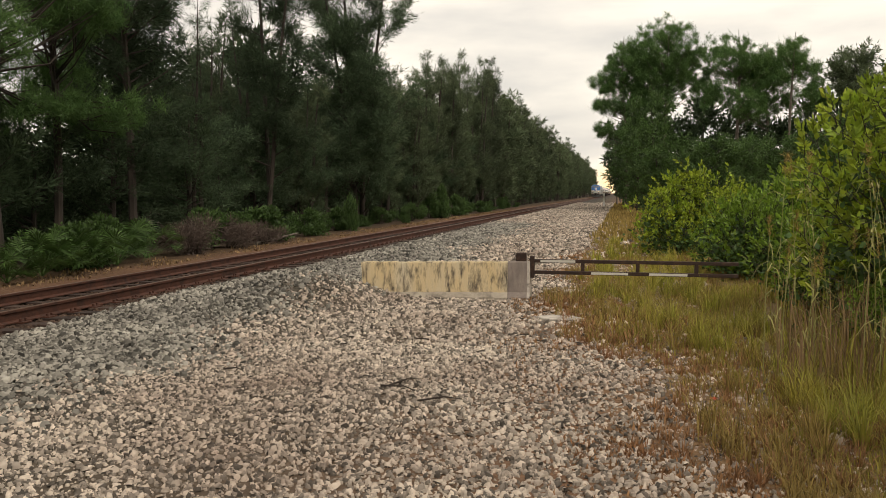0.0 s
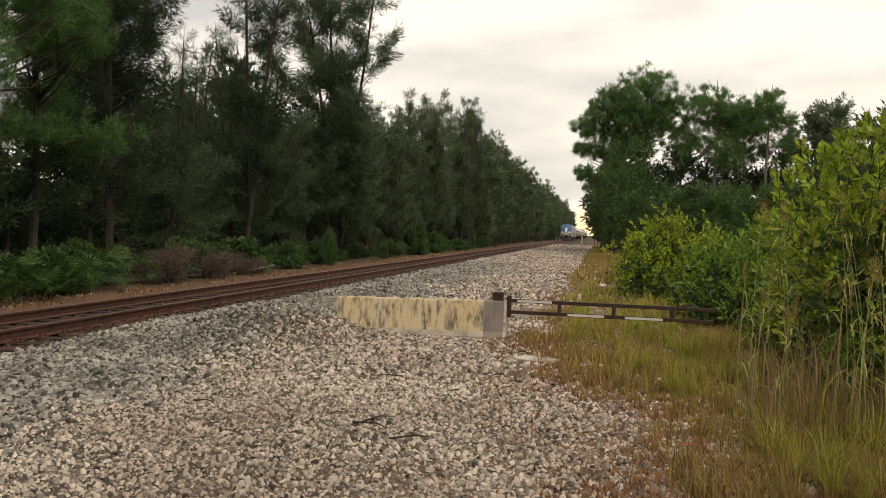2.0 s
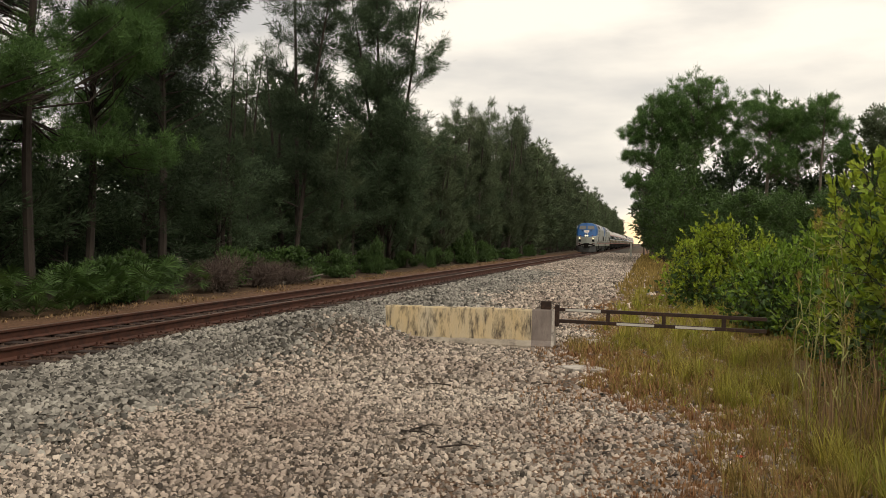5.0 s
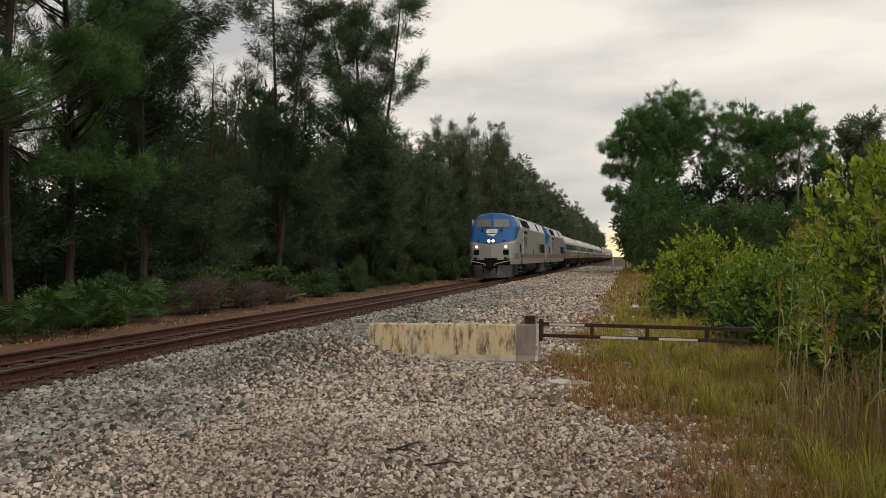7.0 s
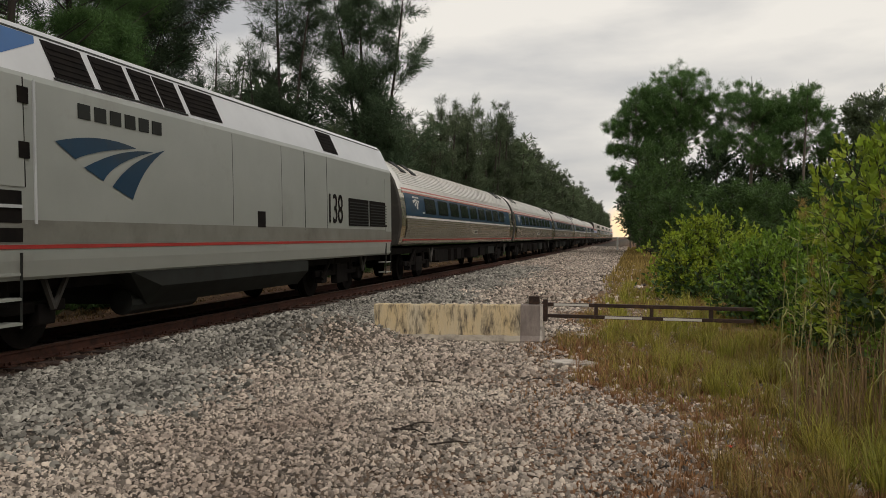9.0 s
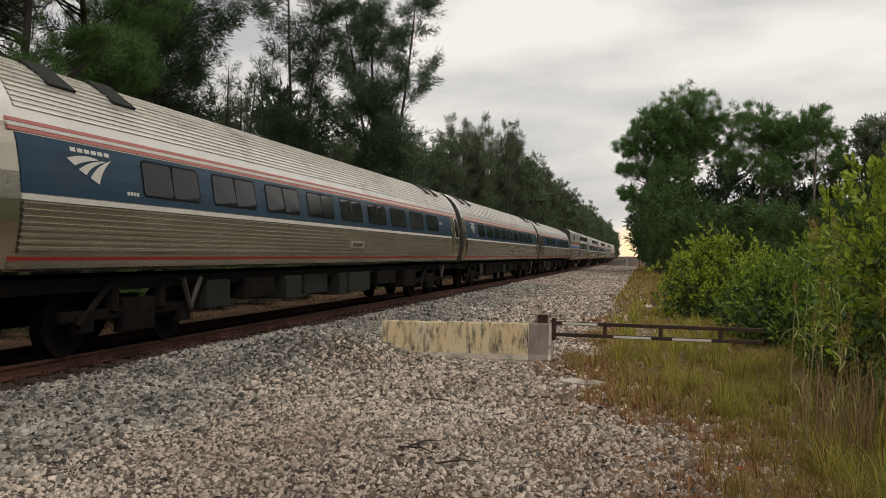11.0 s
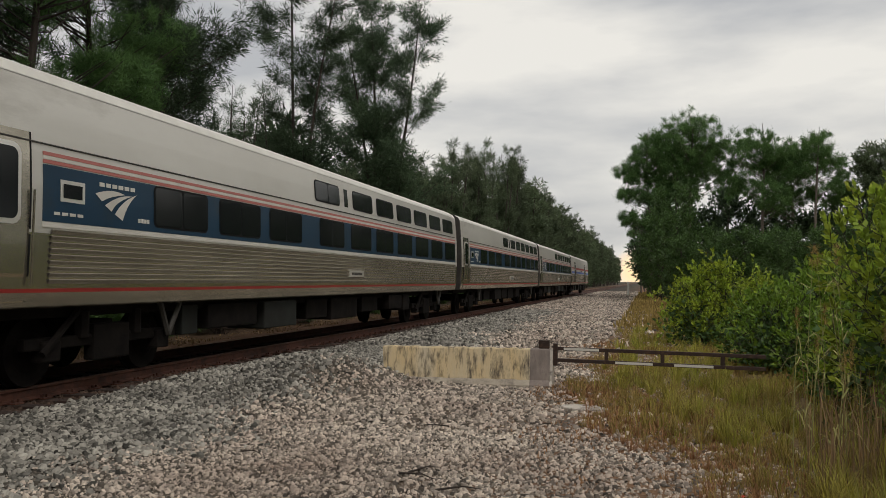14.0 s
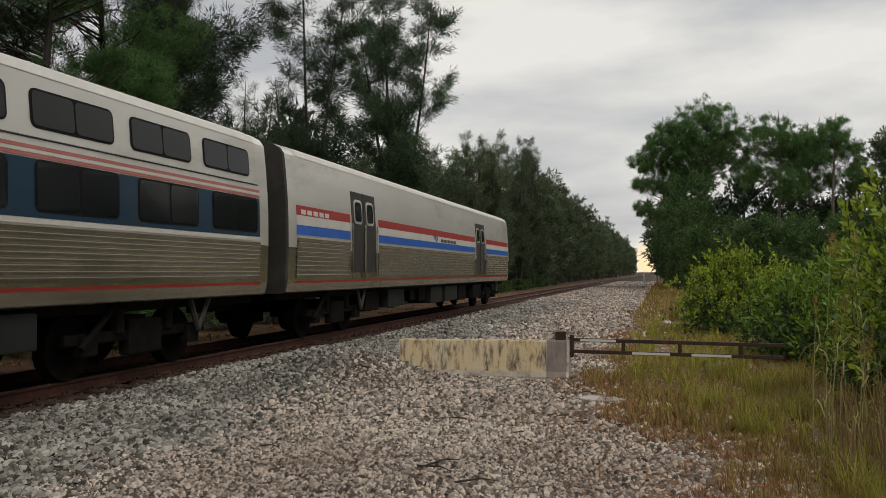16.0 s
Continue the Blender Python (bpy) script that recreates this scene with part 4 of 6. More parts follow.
    # middle storey below the pines, and trees added out of view along the verge behind the camera
    for x, y, s, tall in ((3.0, 93, 1.1, 1.0), (5.6, 96, 1.1, 0.85), (8.5, 92, 1.1, 1.05), (11.5, 95, 1.1, 0.85), (14.5, 92, 1.15, 0.85), (17.8, 95, 1.1, 0.85), (21, 92, 1.2, 1.0), (24.5, 94, 1.2, 1.0),
                          (28.5, 90, 1.3, 1.2), (33, 88, 1.4, 1.2), (1.6, 108, 1.1, 1.1), (1.6, 140, 1.1, 1.1), (1.4, 180, 1.2, 1.1), (1.2, 235, 1.3, 1.2), (1.2, 310, 1.5, 1.2), (1.2, 400, 1.7, 1.2),
                          # unseen from here on: added to close the place and darken the train's side
                          (20, 44, 1.1, 1.1), (24, 36, 1.2, 1.1), (17, 30, 0.95, 1.0), (13, 22, 0.85, 1.0), (16, 14, 1.0, 1.1), (11, 8, 0.9, 1.1), (14, 2, 1.2, 1.1), (9, -4, 1.1, 1.2), (11, -11, 1.3, 1.1),
                          (6.5, -1, 0.8, 1.0), (6.2, -7, 0.9, 1.1), (6.5, -14, 1.0, 1.1), (6.5, -22, 1.1, 1.2), (6.5, -30, 1.2, 1.2), (7, -40, 1.3, 1.2), (7, -52, 1.4, 1.3), (8, -65, 1.5, 1.3),
                          (8, -18, 1.2, 1.2), (11, -26, 1.3, 1.3), (8, -34, 1.3, 1.2), (9, -45, 1.4, 1.3), (-16, 8, 1.2, 1.3), (-17, 1, 1.3, 1.3), (-16, -7, 1.2, 1.3), (-17, -16, 1.3, 1.3), (-16, -27, 1.4, 1.3)):
        plant(dim, x, y, s, rs.uniform(0, 360), tall)
    # unseen pines added around the camera, which also hold light off the train
    for x, y in ((15, -6), (17, 10), (13, -22), (21, 24)):
        plant(pines[1], x, y, 0.85, x * 30)
    for x, y in ((-17, 5), (-18, -10), (-17, -30)):
        plant(pine, x, y, 1.0, y * 20)


def plant_bushes():
    rs = random.Random(3)
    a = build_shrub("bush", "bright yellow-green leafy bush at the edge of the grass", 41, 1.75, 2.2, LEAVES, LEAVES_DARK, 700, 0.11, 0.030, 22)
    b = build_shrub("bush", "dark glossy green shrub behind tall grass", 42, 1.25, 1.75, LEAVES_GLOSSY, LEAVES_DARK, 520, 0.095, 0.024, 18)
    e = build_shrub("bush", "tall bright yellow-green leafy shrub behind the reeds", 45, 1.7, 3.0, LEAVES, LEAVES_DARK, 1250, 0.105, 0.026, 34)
    c = build_bush("bush", "dark green undergrowth bush at the wood's edge", 43, 3.0, 1.6, LEAVES_DARK, 5000, 0.13, 0.04)
    a.matrix_basis = ground_pose(1.9, 23.6, 20)
    b.matrix_basis = ground_pose(2.6, 17.0, 50)
    e.matrix_basis = ground_pose(3.65, 10.2, 0)
    c.matrix_basis = ground_pose(-14.4, 32, 0)
    for src, x, y, s, tall, turn in ((a, 3.6, 25.2, 0.8, 0.95, 100), (a, 1.7, 31, 0.65, 0.9, 200), (a, 5.6, 24.5, 0.9, 0.95, 300), (a, 8.2, 21.5, 1.1, 1.1, 60),
                                     (a, 6.4, 29.5, 1.0, 1.1, 77), (b, 3.9, 18.8, 1.1, 1.05, 120), (b, 3.2, 14.6, 0.85, 1.0, 240), (b, 4.6, 16.4, 1.2, 1.15, 10),
                                     (e, 5.6, 14.0, 0.9, 1.0, 80), (e, 6.6, 17.0, 1.0, 1.0, 200), (e, 7.4, 12.0, 1.1, 1.1, 150), (e, 3.55, 8.3, 0.62, 0.95, 140), (b, 2.75, 9.0, 0.5, 0.9, 80), (b, 2.85, 12.4, 0.62, 1.05, 33), (e, 4.6, 12.8, 0.8, 0.95, 99)):
        q = copy_thing(src, ground_pose(x, y, turn))
        q.scale = (s, s, s * tall)
    y = 15.0
    while y < 120:
        q = copy_thing(c, ground_pose(-14.0 - rs.uniform(0, 1.2), y, rs.uniform(0, 360)))
        s = rs.uniform(0.5, 0.95)
        q.scale = (s, s, s * rs.uniform(0.8, 1.4))
        y += rs.uniform(2.2, 4.2) * (1 + y / 70)
    for x, y, s, tall in ((-13.6, 41.3, 0.62, 1.6), (-13.9, 64.5, 1.0, 1.4), (-13.7, 71, 0.7, 1.3), (-13.5, 52, 0.5, 1.2)):
        q = copy_thing(c, ground_pose(x, y, y * 33))
        q.scale = (s * 0.6, s * 0.6, s * 1.3 * tall)
        tagged(q, "green sapling at the foot of the wood", "bush", "saplings at the wood's edge")
    d = build_bush("brush_pile", "heap of dead brown brushwood under the trees", 44, 3.2, 1.2, DEAD, 3500, 0.35, 0.008, "dead brushwood")
    d.matrix_basis = ground_pose(-13.5, 25.0, 0)
    for x, y, s in ((-13.7, 27.6, 0.9), (-13.4, 29.6, 0.7)):
        copy_thing(d, ground_pose(x, y, y * 20)).scale = (s, s, s)
    p = build_palmetto(51)
    p.matrix_basis = ground_pose(-13.3, 17.2, 0)
    for x, y in ((-13.8, 18.4), (-13.1, 15.8), (-13.9, 19.4), (-13.3, 20.2), (-14.2, 21.4), (-14.4, 16.4), (-13.2, 14.4), (-14.0, 22.8)):
        s = rs.uniform(0.8, 1.15)
        copy_thing(p, ground_pose(x, y, rs.uniform(0, 360))).scale = (s, s, s)


def grass_field(name, label, mat, n, x_of, y0, y1, height, seed, power=1.3, width=0.006, bend=0.35, bare=0.35):
    """A stand of grass as one mass: each blade a bent strip of two pieces."""
    rs = np.random.RandomState(seed)
    y = y0 + (y1 - y0) * rs.rand(n) ** power
    x = x_of(rs, y)
    patch = np.sin(x * 1.7 + 2.0 * np.sin(y * 0.6)) * np.sin(y * 1.1 + 1.3 * np.sin(x * 0.9)) + 0.55 * np.sin(x * 4.3 + y) * np.sin(y * 3.1 - x)
    keep = patch > rs.normal(size=n) * 0.35 - bare
    x, y = x[keep], y[keep]
    n = len(x)
    cell = np.stack([np.round(x * 3.1), np.round(y * 3.1)], 1)
    clump = (cell + 0.45 * np.sin(cell[:, ::-1] * 12.9898 + cell * 4.1)) / 3.1
    pull = rs.rand(n, 1) ** 2 * 0.6
    p = np.stack([x, y], 1) * (1 - pull) + (clump + rs.normal(size=(n, 2)) * 0.05) * pull
    z = ground_z(p[:, 0], p[:, 1])
    base = np.stack([p[:, 0], p[:, 1], z - 0.02], 1)
    h = height * rs.uniform(0.35, 1.15, n) * (0.7 + 0.5 * np.sin(p[:, 0] * 2.1 + 1) * np.sin(p[:, 1] * 1.3))
    h = np.maximum(h, height * 0.2)[:, None]
    a = rs.rand(n) * 6.283
    d = np.stack([np.cos(a), np.sin(a), 0 * a], 1)
    s = np.stack([-np.sin(a), np.cos(a), 0 * a], 1) * (width * rs.uniform(0.6, 1.5, n) * (1 + 0.03 * y))[:, None]
    up = np.array([0, 0, 1.0])
    k = rs.uniform(0.1, 1.0, (n, 1)) * bend
    mid = base + (up * 0.55 + d * k * 0.35) * h
    tip = base + (up * (1 - k * 0.35) + d * k) * h
    v = np.stack([base - s, base + s, mid - s * 0.8, mid + s * 0.8, tip], 1).reshape(-1, 3)
    f = (np.arange(n)[:, None, None] * 5 + np.array([(0, 1, 3), (0, 3, 2), (2, 3, 4)])).reshape(-1, 3)
    return tagged(raw(name, v, f, mat, counts=3), label, "grass", kind="stuff")


def tussocks(name, label, mat, n, place, height, seed, per=55, width=0.005):
    """Clumps of grass as one mass: in each, arching blades spread from one root."""
    rs = np.random.RandomState(seed)
    c = place(rs, n)
    k = np.repeat(np.arange(n), per)
    m = len(k)
    size = (height * rs.uniform(0.55, 1.2, n))[k] * rs.uniform(0.5, 1.1, m)
    a = rs.rand(m) * 6.283
    d = np.stack([np.cos(a), np.sin(a)], 1)
    root = c[k] + d * (rs.rand(m, 1) * 0.07)
    z = ground_z(root[:, 0], root[:, 1]) - 0.02
    lean = rs.uniform(0.1, 0.95, m)
    side = np.stack([-d[:, 1], d[:, 0]], 1) * (width * rs.uniform(0.6, 1.4, m))[:, None]
    rows = []
    for g in (0.0, 0.35, 0.7, 1.0):
        p = root + d * (lean * size * g ** 1.6 * 0.8)[:, None]
        h = z + size * (g - 0.42 * lean * g * g)
        for q in (-1, 1):
            rows.append(np.concatenate([p + q * side * (1 - 0.85 * g), h[:, None]], 1))
    v = np.stack(rows, 1).reshape(-1, 3)
    f = (np.arange(m)[:, None, None] * 8 + np.array([(0, 1, 3, 2), (2, 3, 5, 4), (4, 5, 7, 6)])).reshape(-1, 4)
    return tagged(raw(name, v, f, mat), label, "grass", kind="stuff")


def verge(y0, y1, in_x, wide):
    """Spots on the grassy side of the gravel edge."""
    def place(rs, n):
        y = y0 + (y1 - y0) * rs.rand(n) ** 1.4
        return np.stack([edge_x(y) + in_x + rs.rand(n) ** 0.8 * wide, y], 1)
    return place


def plant_grass():
    tussocks("grass", "bright yellow-green tussocks of grass", GRASS_BRIGHT, 150, verge(5.6, 14, 0.7, 2.1), 0.42, 81)
    tussocks("grass", "straw-coloured dry tussocks of grass", STRAW, 130, verge(5.4, 15, 0.35, 2.4), 0.38, 82, 45, 0.004)
    tussocks("weeds", "rust-brown withered tussocks", BRUSH_RED, 240, verge(5.0, 14, -0.45, 2.2), 0.15, 83, 50, 0.004)
    tussocks("grass", "green tussocks of grass along the far verge", GRASS_BRIGHT, 130, verge(14, 30, 0.2, 2.4), 0.42, 84, 40, 0.009)
    grass_field("grass", "yellow-green rough grass beside the gravel", GRASS, 40000, lambda r, y: edge_x(y) + 0.4 + r.rand(len(y)) ** 0.8 * (2.4 + 0.10 * y), 4.6, 30, 0.27, 61, 1.7, bend=0.8, bare=0.25, width=0.0036)
    grass_field("grass", "dry straw-coloured grass beside the gravel", STRAW, 56000, lambda r, y: edge_x(y) - 0.1 + r.rand(len(y)) * (2.6 + 0.1 * y), 4.6, 32, 0.25, 62, 1.7, bend=0.9, width=0.0032)
    grass_field("weeds", "low reddish-brown dry weeds along the gravel edge", BRUSH_RED, 42000, lambda r, y: edge_x(y) - 0.15 + r.normal(size=len(y)) * 0.5, 4.2, 26, 0.085, 63, bend=0.9, bare=0.15)
    grass_field("weeds", "rusty brown undergrowth among the grass", BRUSH_RED, 24000, lambda r, y: edge_x(y) + 0.1 + r.rand(len(y)) * 3.2, 5, 24, 0.2, 68, bend=0.9, bare=-0.1)
    grass_field("tall_grass", "dry straw undergrowth below the tall stalks", STRAW, 4000, lambda r, y: 1.75 + (y - 7) * 0.05 + r.rand(len(y)) ** 0.8 * 2.6, 6.0, 13, 0.62, 67, width=0.0035, bend=0.8, bare=0.5)
    grass_field("tall_grass", "dry brown dead stalks below the reeds", DEAD_STALK, 1700, lambda r, y: 1.25 + (y - 7) * 0.12 + r.rand(len(y)) * 2.2, 7.2, 11, 0.95, 70, width=0.004, bend=0.3, bare=0.6)
    grass_field("grass", "green undergrowth below the tall stalks", GRASS, 5000, lambda r, y: 1.8 + (y - 7) * 0.05 + r.rand(len(y)) ** 0.8 * 2.8, 6.0, 14, 0.7, 69, width=0.005, bend=0.7, bare=0.4)
    grass_field("grass", "straw grass on the far verge", STRAW, 16000, lambda r, y: edge_x(y) - 0.2 + r.rand(len(y)) * 3.0, 30, 130, 0.36, 65, width=0.012)
    grass_field("weeds", "brown dry weeds between the track and the wood", DEAD_STALK, 9000, lambda r, y: -13.4 + r.rand(len(y)) * 1.9, 10, 90, 0.12, 66, bend=0.9, width=0.01)


def plant_reeds():
    rs = random.Random(17)
    kinds = [build_reed(71 + k, h) for k, h in enumerate((1.75, 1.35, 1.9, 1.1, 1.55, 0.95))]
    for i in range(28):
        y = rs.uniform(6.9, 9.4)
        x = y * math.tan(radians(8.0 + 10.0 * rs.random() ** 0.8))
        m = ground_pose(x, y, rs.uniform(0, 360))
        if i < len(kinds):
            kinds[i].matrix_basis = m
        else:
            copy_thing(kinds[i % len(kinds)], m)


def build_slab(x, y, turn, wide, deep, seed):
    """A broken thin concrete slab lying in the grass."""
    rs = random.Random(seed)
    b = thing("concrete_slab", "pale broken concrete slab lying flat in the grass", "slab", "broken slabs beside the barrier")
    b.matrix_basis = ground_pose(x, y, turn)
    ring = [(wide * math.cos(a) * rs.uniform(0.75, 1.15), deep * math.sin(a) * rs.uniform(0.75, 1.15)) for a in (k * 0.6981 for k in range(9))]
    bm = loft(bmesh.new(), [[(p * k, q * k, z) for p, q in ring] for z, k in ((-0.04, 1.0), (0.035, 1.0), (0.045, 0.95))])
    part("slab", bm, CONCRETE_PALE, b)


def small_things():
    build_slab(-0.78, 14.4, 20, 0.24, 0.42, 1)
    build_slab(-0.85, 11.5, -10, 0.32, 0.22, 2)
    f = thing("red_flower", "single small red flower among dry weeds", "flower")
    f.matrix_basis = ground_pose(0.69, 6.69, 0)
    bm = bmesh.new()
    tube(bm, (0, 0, -0.02), (0.01, 0, 0.10), 0.004, 0.003, 5)
    part("stalk", bm, LEAVES_DARK, f)
    for k in range(5):
        bm = bmesh.new()
        a = k * 1.257
        pts = [(0.01, 0, 0.10), (0.024 * math.cos(a - 0.4), 0.024 * math.sin(a - 0.4), 0.12), (0.036 * math.cos(a), 0.036 * math.sin(a), 0.115), (0.024 * math.cos(a + 0.4), 0.024 * math.sin(a + 0.4), 0.12)]
        bm.faces.new([bm.verts.new(p) for p in pts])
        part("petal", bm, FLOWER, f)
    g = thing("fallen_log", "fallen grey branch lying at the wood's edge", "log")
    g.matrix_basis = ground_pose(-13.2, 30.5, 75, 0.05)
    bm = bmesh.new()
    loft(bm, [[(x, 0.05 * math.sin(x) + q * math.cos(a), 0.12 + 0.10 * x + q * math.sin(a)) for a in np.linspace(0, 6.283, 9)[:-1]] for x, q in ((-1.2, 0.07), (-0.3, 0.06), (0.6, 0.05), (1.5, 0.03))])
    tube(bm, (0.2, 0, 0.1), (0.7, 0.25, 0.5), 0.03, 0.012, 6)
    part("trunk", bm, BARK_PALE, g)
    rs = random.Random(8)
    for i in range(14):
        t = thing("twig", "short dark dead twig lying on the gravel", "twig", "twigs on the gravel")
        bm = bmesh.new()
        ln = rs.uniform(0.12, 0.4)
        tube(bm, (0, 0, 0.03), (ln * 0.6, 0.02, 0.045), 0.010, 0.007, 5)
        tube(bm, (ln * 0.6, 0.02, 0.045), (ln, -0.03, 0.03), 0.007, 0.003, 5)
        part("stick", bm, BARK, t)
        t.matrix_basis = ground_pose(rs.uniform(-4.5, 0.4), rs.uniform(5.2, 15), rs.uniform(0, 360))


plant_trees()
plant_bushes()
plant_grass()
plant_reeds()
small_things()


# ---- the train ----
def side_x(prof, z):
    """Half width of a cross-section (x, z from sill to crown) at height z."""
    for (x0, z0), (x1, z1) in zip(prof, prof[1:]):
        if z0 <= z <= z1:
            return x0 + (x1 - x0) * (z - z0) / max(1e-6, z1 - z0)
    return prof[-1][0]


def panel(bm, prof, y0, y1, z0, z1, out=0.006, steps=3, sides=(1, -1)):
    """A thin skin that lies on the body side between two heights, out metres proud."""
    for s in sides:
        zs = [z0 + (z1 - z0) * i / steps for i in range(steps + 1)]
        rows = [[bm.verts.new((s * (side_x(prof, z) + out), y, z)) for z in zs] for y in (y0, y1)]
        back = [[bm.verts.new((s * (side_x(prof, z) - 0.02), y, z)) for z in zs] for y in (y0, y1)]
        for i in range(steps):
            bm.faces.new((rows[0][i], rows[1][i], rows[1][i + 1], rows[0][i + 1]))
        for grid_a, grid_b in ((rows[0], back[0]), (rows[1], back[1])):
            for i in range(steps):
                bm.faces.new((grid_a[i], grid_a[i + 1], grid_b[i + 1], grid_b[i]))
        bm.faces.new((rows[0][0], rows[1][0], back[1][0], back[0][0]))
        bm.faces.new((rows[0][-1], back[0][-1], back[1][-1], rows[1][-1]))
    bmesh.ops.recalc_face_normals(bm, faces=bm.faces[:])
    return bm


def ring_of(prof, y, k=1.0, zk=0.0):
    right = [(x * k, y, z + zk) for x, z in prof]
    left = [(-x * k, y, z + zk) for x, z in reversed(prof) if x > 1e-4]
    return right + left


def on_side(name, prof, y0, y1, z0, z1, mat, parent, label="", out=0.006, steps=3, sides=(1, -1)):
    made = None
    if parent.parent:
        sides = sides[:1]
    for s in sides:
        ob = part(name, panel(bmesh.new(), prof, y0, y1, z0, z1, out, steps, (s,)), mat, parent, label)
        made = made or ob
    return made


def bogie(parent, y, axles=2, base=2.6, r=0.46):
    """A truck: side frames, springs, and wheels on axles."""
    bm = bmesh.new()
    for s in (1, -1):
        box(bm, s * 1.02, s * 1.14, y - base / 2 - 0.45, y + base / 2 + 0.45, 0.50, 0.66, 0.03)
        box(bm, s * 1.0, s * 1.18, y - 0.42, y + 0.42, 0.28, 0.80, 0.03)
        for k in range(axles):
            ya = y - base / 2 + base * k / (axles - 1)
            box(bm, s * 1.0, s * 1.2, ya - 0.17, ya + 0.17, 0.34, 0.62, 0.03)
        for ya in (y - 0.62, y + 0.62):
            tube(bm, (s * 1.1, ya, 0.62), (s * 1.1, ya, 0.98), 0.12, 0.12, 8)
        # slanting link rod
        tube(bm, (s * 1.2, y - base / 2 - 0.2, 0.45), (s * 1.2, y - base / 2 + 0.55, 1.05), 0.05, 0.05, 6)
    box(bm, -1.0, 1.0, y - 0.25, y + 0.25, 0.55, 0.85)
    truck = part("bogie", bm, BLACK, parent, "black grimy wheel truck")
    bm = bmesh.new()
    tube(bm, (1.27, y + base / 2 + 0.35, 1.06), (1.27, y + base / 2 + 0.02, 0.55), 0.05, 0.045, 6)
    tube(bm, (1.27, y + base / 2 - 0.22, 1.06), (1.27, y + base / 2 + 0.02, 0.55), 0.05, 0.045, 6)
    part("hanger_bracket", bm, STEEL_DARK, truck, "grey V-shaped bracket")
    for k in range(axles):
        ya = y - base / 2 + base * k / (axles - 1)
        for s in (1, -1):
            bm = bmesh.new()
            tube(bm, (s * 0.69, ya, r), (s * 0.83, ya, r), r, r * 0.985, 28)
            tube(bm, (s * 0.83, ya, r), (s * 0.86, ya, r), r * 0.62, r * 0.5, 20)
            tube(bm, (s * 0.66, ya, r), (s * 0.69, ya, r), r + 0.028, r + 0.028, 28)
            part("wheel", bm, BLACK, truck)
    return truck


AM = [(1.36, 1.23), (1.43, 1.27), (1.5, 1.49), (1.56, 1.84), (1.575, 2.11), (1.55, 2.44), (1.5, 2.77), (1.43, 3.03), (1.33, 3.306), (1.18, 3.57), (0.97, 3.81), (0.68, 4.002), (0.35, 4.11), (0.0, 4.146)]
VL = [(1.38, 1.06), (1.45, 1.09), (1.50, 1.30), (1.53, 2.00), (1.53, 2.60), (1.515, 3.00), (1.48, 3.50), (1.44, 3.90), (1.36, 4.02), (1.20, 4.11), (0.9, 4.19), (0.45, 4.25), (0.0, 4.26)]
CAR = 25.91


def fluting(bm, prof, y0, y1, z0, z1, n, depth=0.022, sides=(1, -1), ledge=False):
    """A corrugated sheet: ribs along the side with valleys between them; with ledge, each rib ends in a narrow step that faces up."""
    for s in sides:
        pts = []
        for i in range(n):
            za = z0 + (z1 - z0) * (i + 0.12) / n
            zb = z0 + (z1 - z0) * (i + 0.78) / n
            xa, xb = side_x(prof, za), side_x(prof, zb)
            if ledge:
                pts += [(xa + 0.002, za), (xb + depth * 0.75, zb - 0.012), (xb + depth, zb), (xb + 0.002, zb + 0.012)]
            else:
                pts += [(xa + 0.002, za), (xa + depth, za * 0.8 + zb * 0.2), (xb + depth, za * 0.2 + zb * 0.8), (xb + 0.002, zb)]
        vs = [[bm.verts.new((s * x, y, z)) for x, z in pts] for y in (y0, y1)]
        for k in range(len(pts) - 1):
            q = (vs[0][k], vs[1][k], vs[1][k + 1], vs[0][k + 1])
            bm.faces.new(q if s < 0 else q[::-1])
    return bm


def rounded(name, prof, y0, y1, z0, z1, mat, parent, out, radius=0.09, side=1):
    """A flush plate with rounded corners on the body side."""
    bm = bmesh.new()
    radius = min(radius, (y1 - y0) * 0.4, (z1 - z0) * 0.4)
    pts = []
    for cy, cz, a0 in ((y1 - radius, z1 - radius, 0), (y0 + radius, z1 - radius, 90), (y0 + radius, z0 + radius, 180), (y1 - radius, z0 + radius, 270)):
        for k in range(4):
            a = radians(a0 + 30 * k)
            pts.append((cy + radius * math.cos(a), cz + radius * math.sin(a)))
    a = [bm.verts.new((side * (side_x(prof, z) + out), y, z)) for y, z in pts]
    b = [bm.verts.new((side * (side_x(prof, z) - 0.015), y, z)) for y, z in pts]
    bm.faces.new(a)
    for i in range(len(pts)):
        j = (i + 1) % len(pts)
        bm.faces.new((a[i], b[i], b[j], a[j]))
    bmesh.ops.recalc_face_normals(bm, faces=bm.faces[:])
    return part(name, bm, mat, parent)


def window_pair(prof, y0, y1, z0, z1, parent, panes=2):
    """A dark window with a rubber frame, a middle post and separate panes."""
    for side in (1, -1):
        w = rounded("window", prof, y0, y1, z0, z1, RUBBER, parent, 0.012, 0.10, side)
        gap = 0.03
        step = (y1 - y0 - gap) / panes
        for k in range(panes if side > 0 else 0):
            rounded("pane", prof, y0 + gap + k * step, y0 + (k + 1) * step, z0 + gap, z1 - gap, WINDOW, w, 0.018, 0.07)
    return w


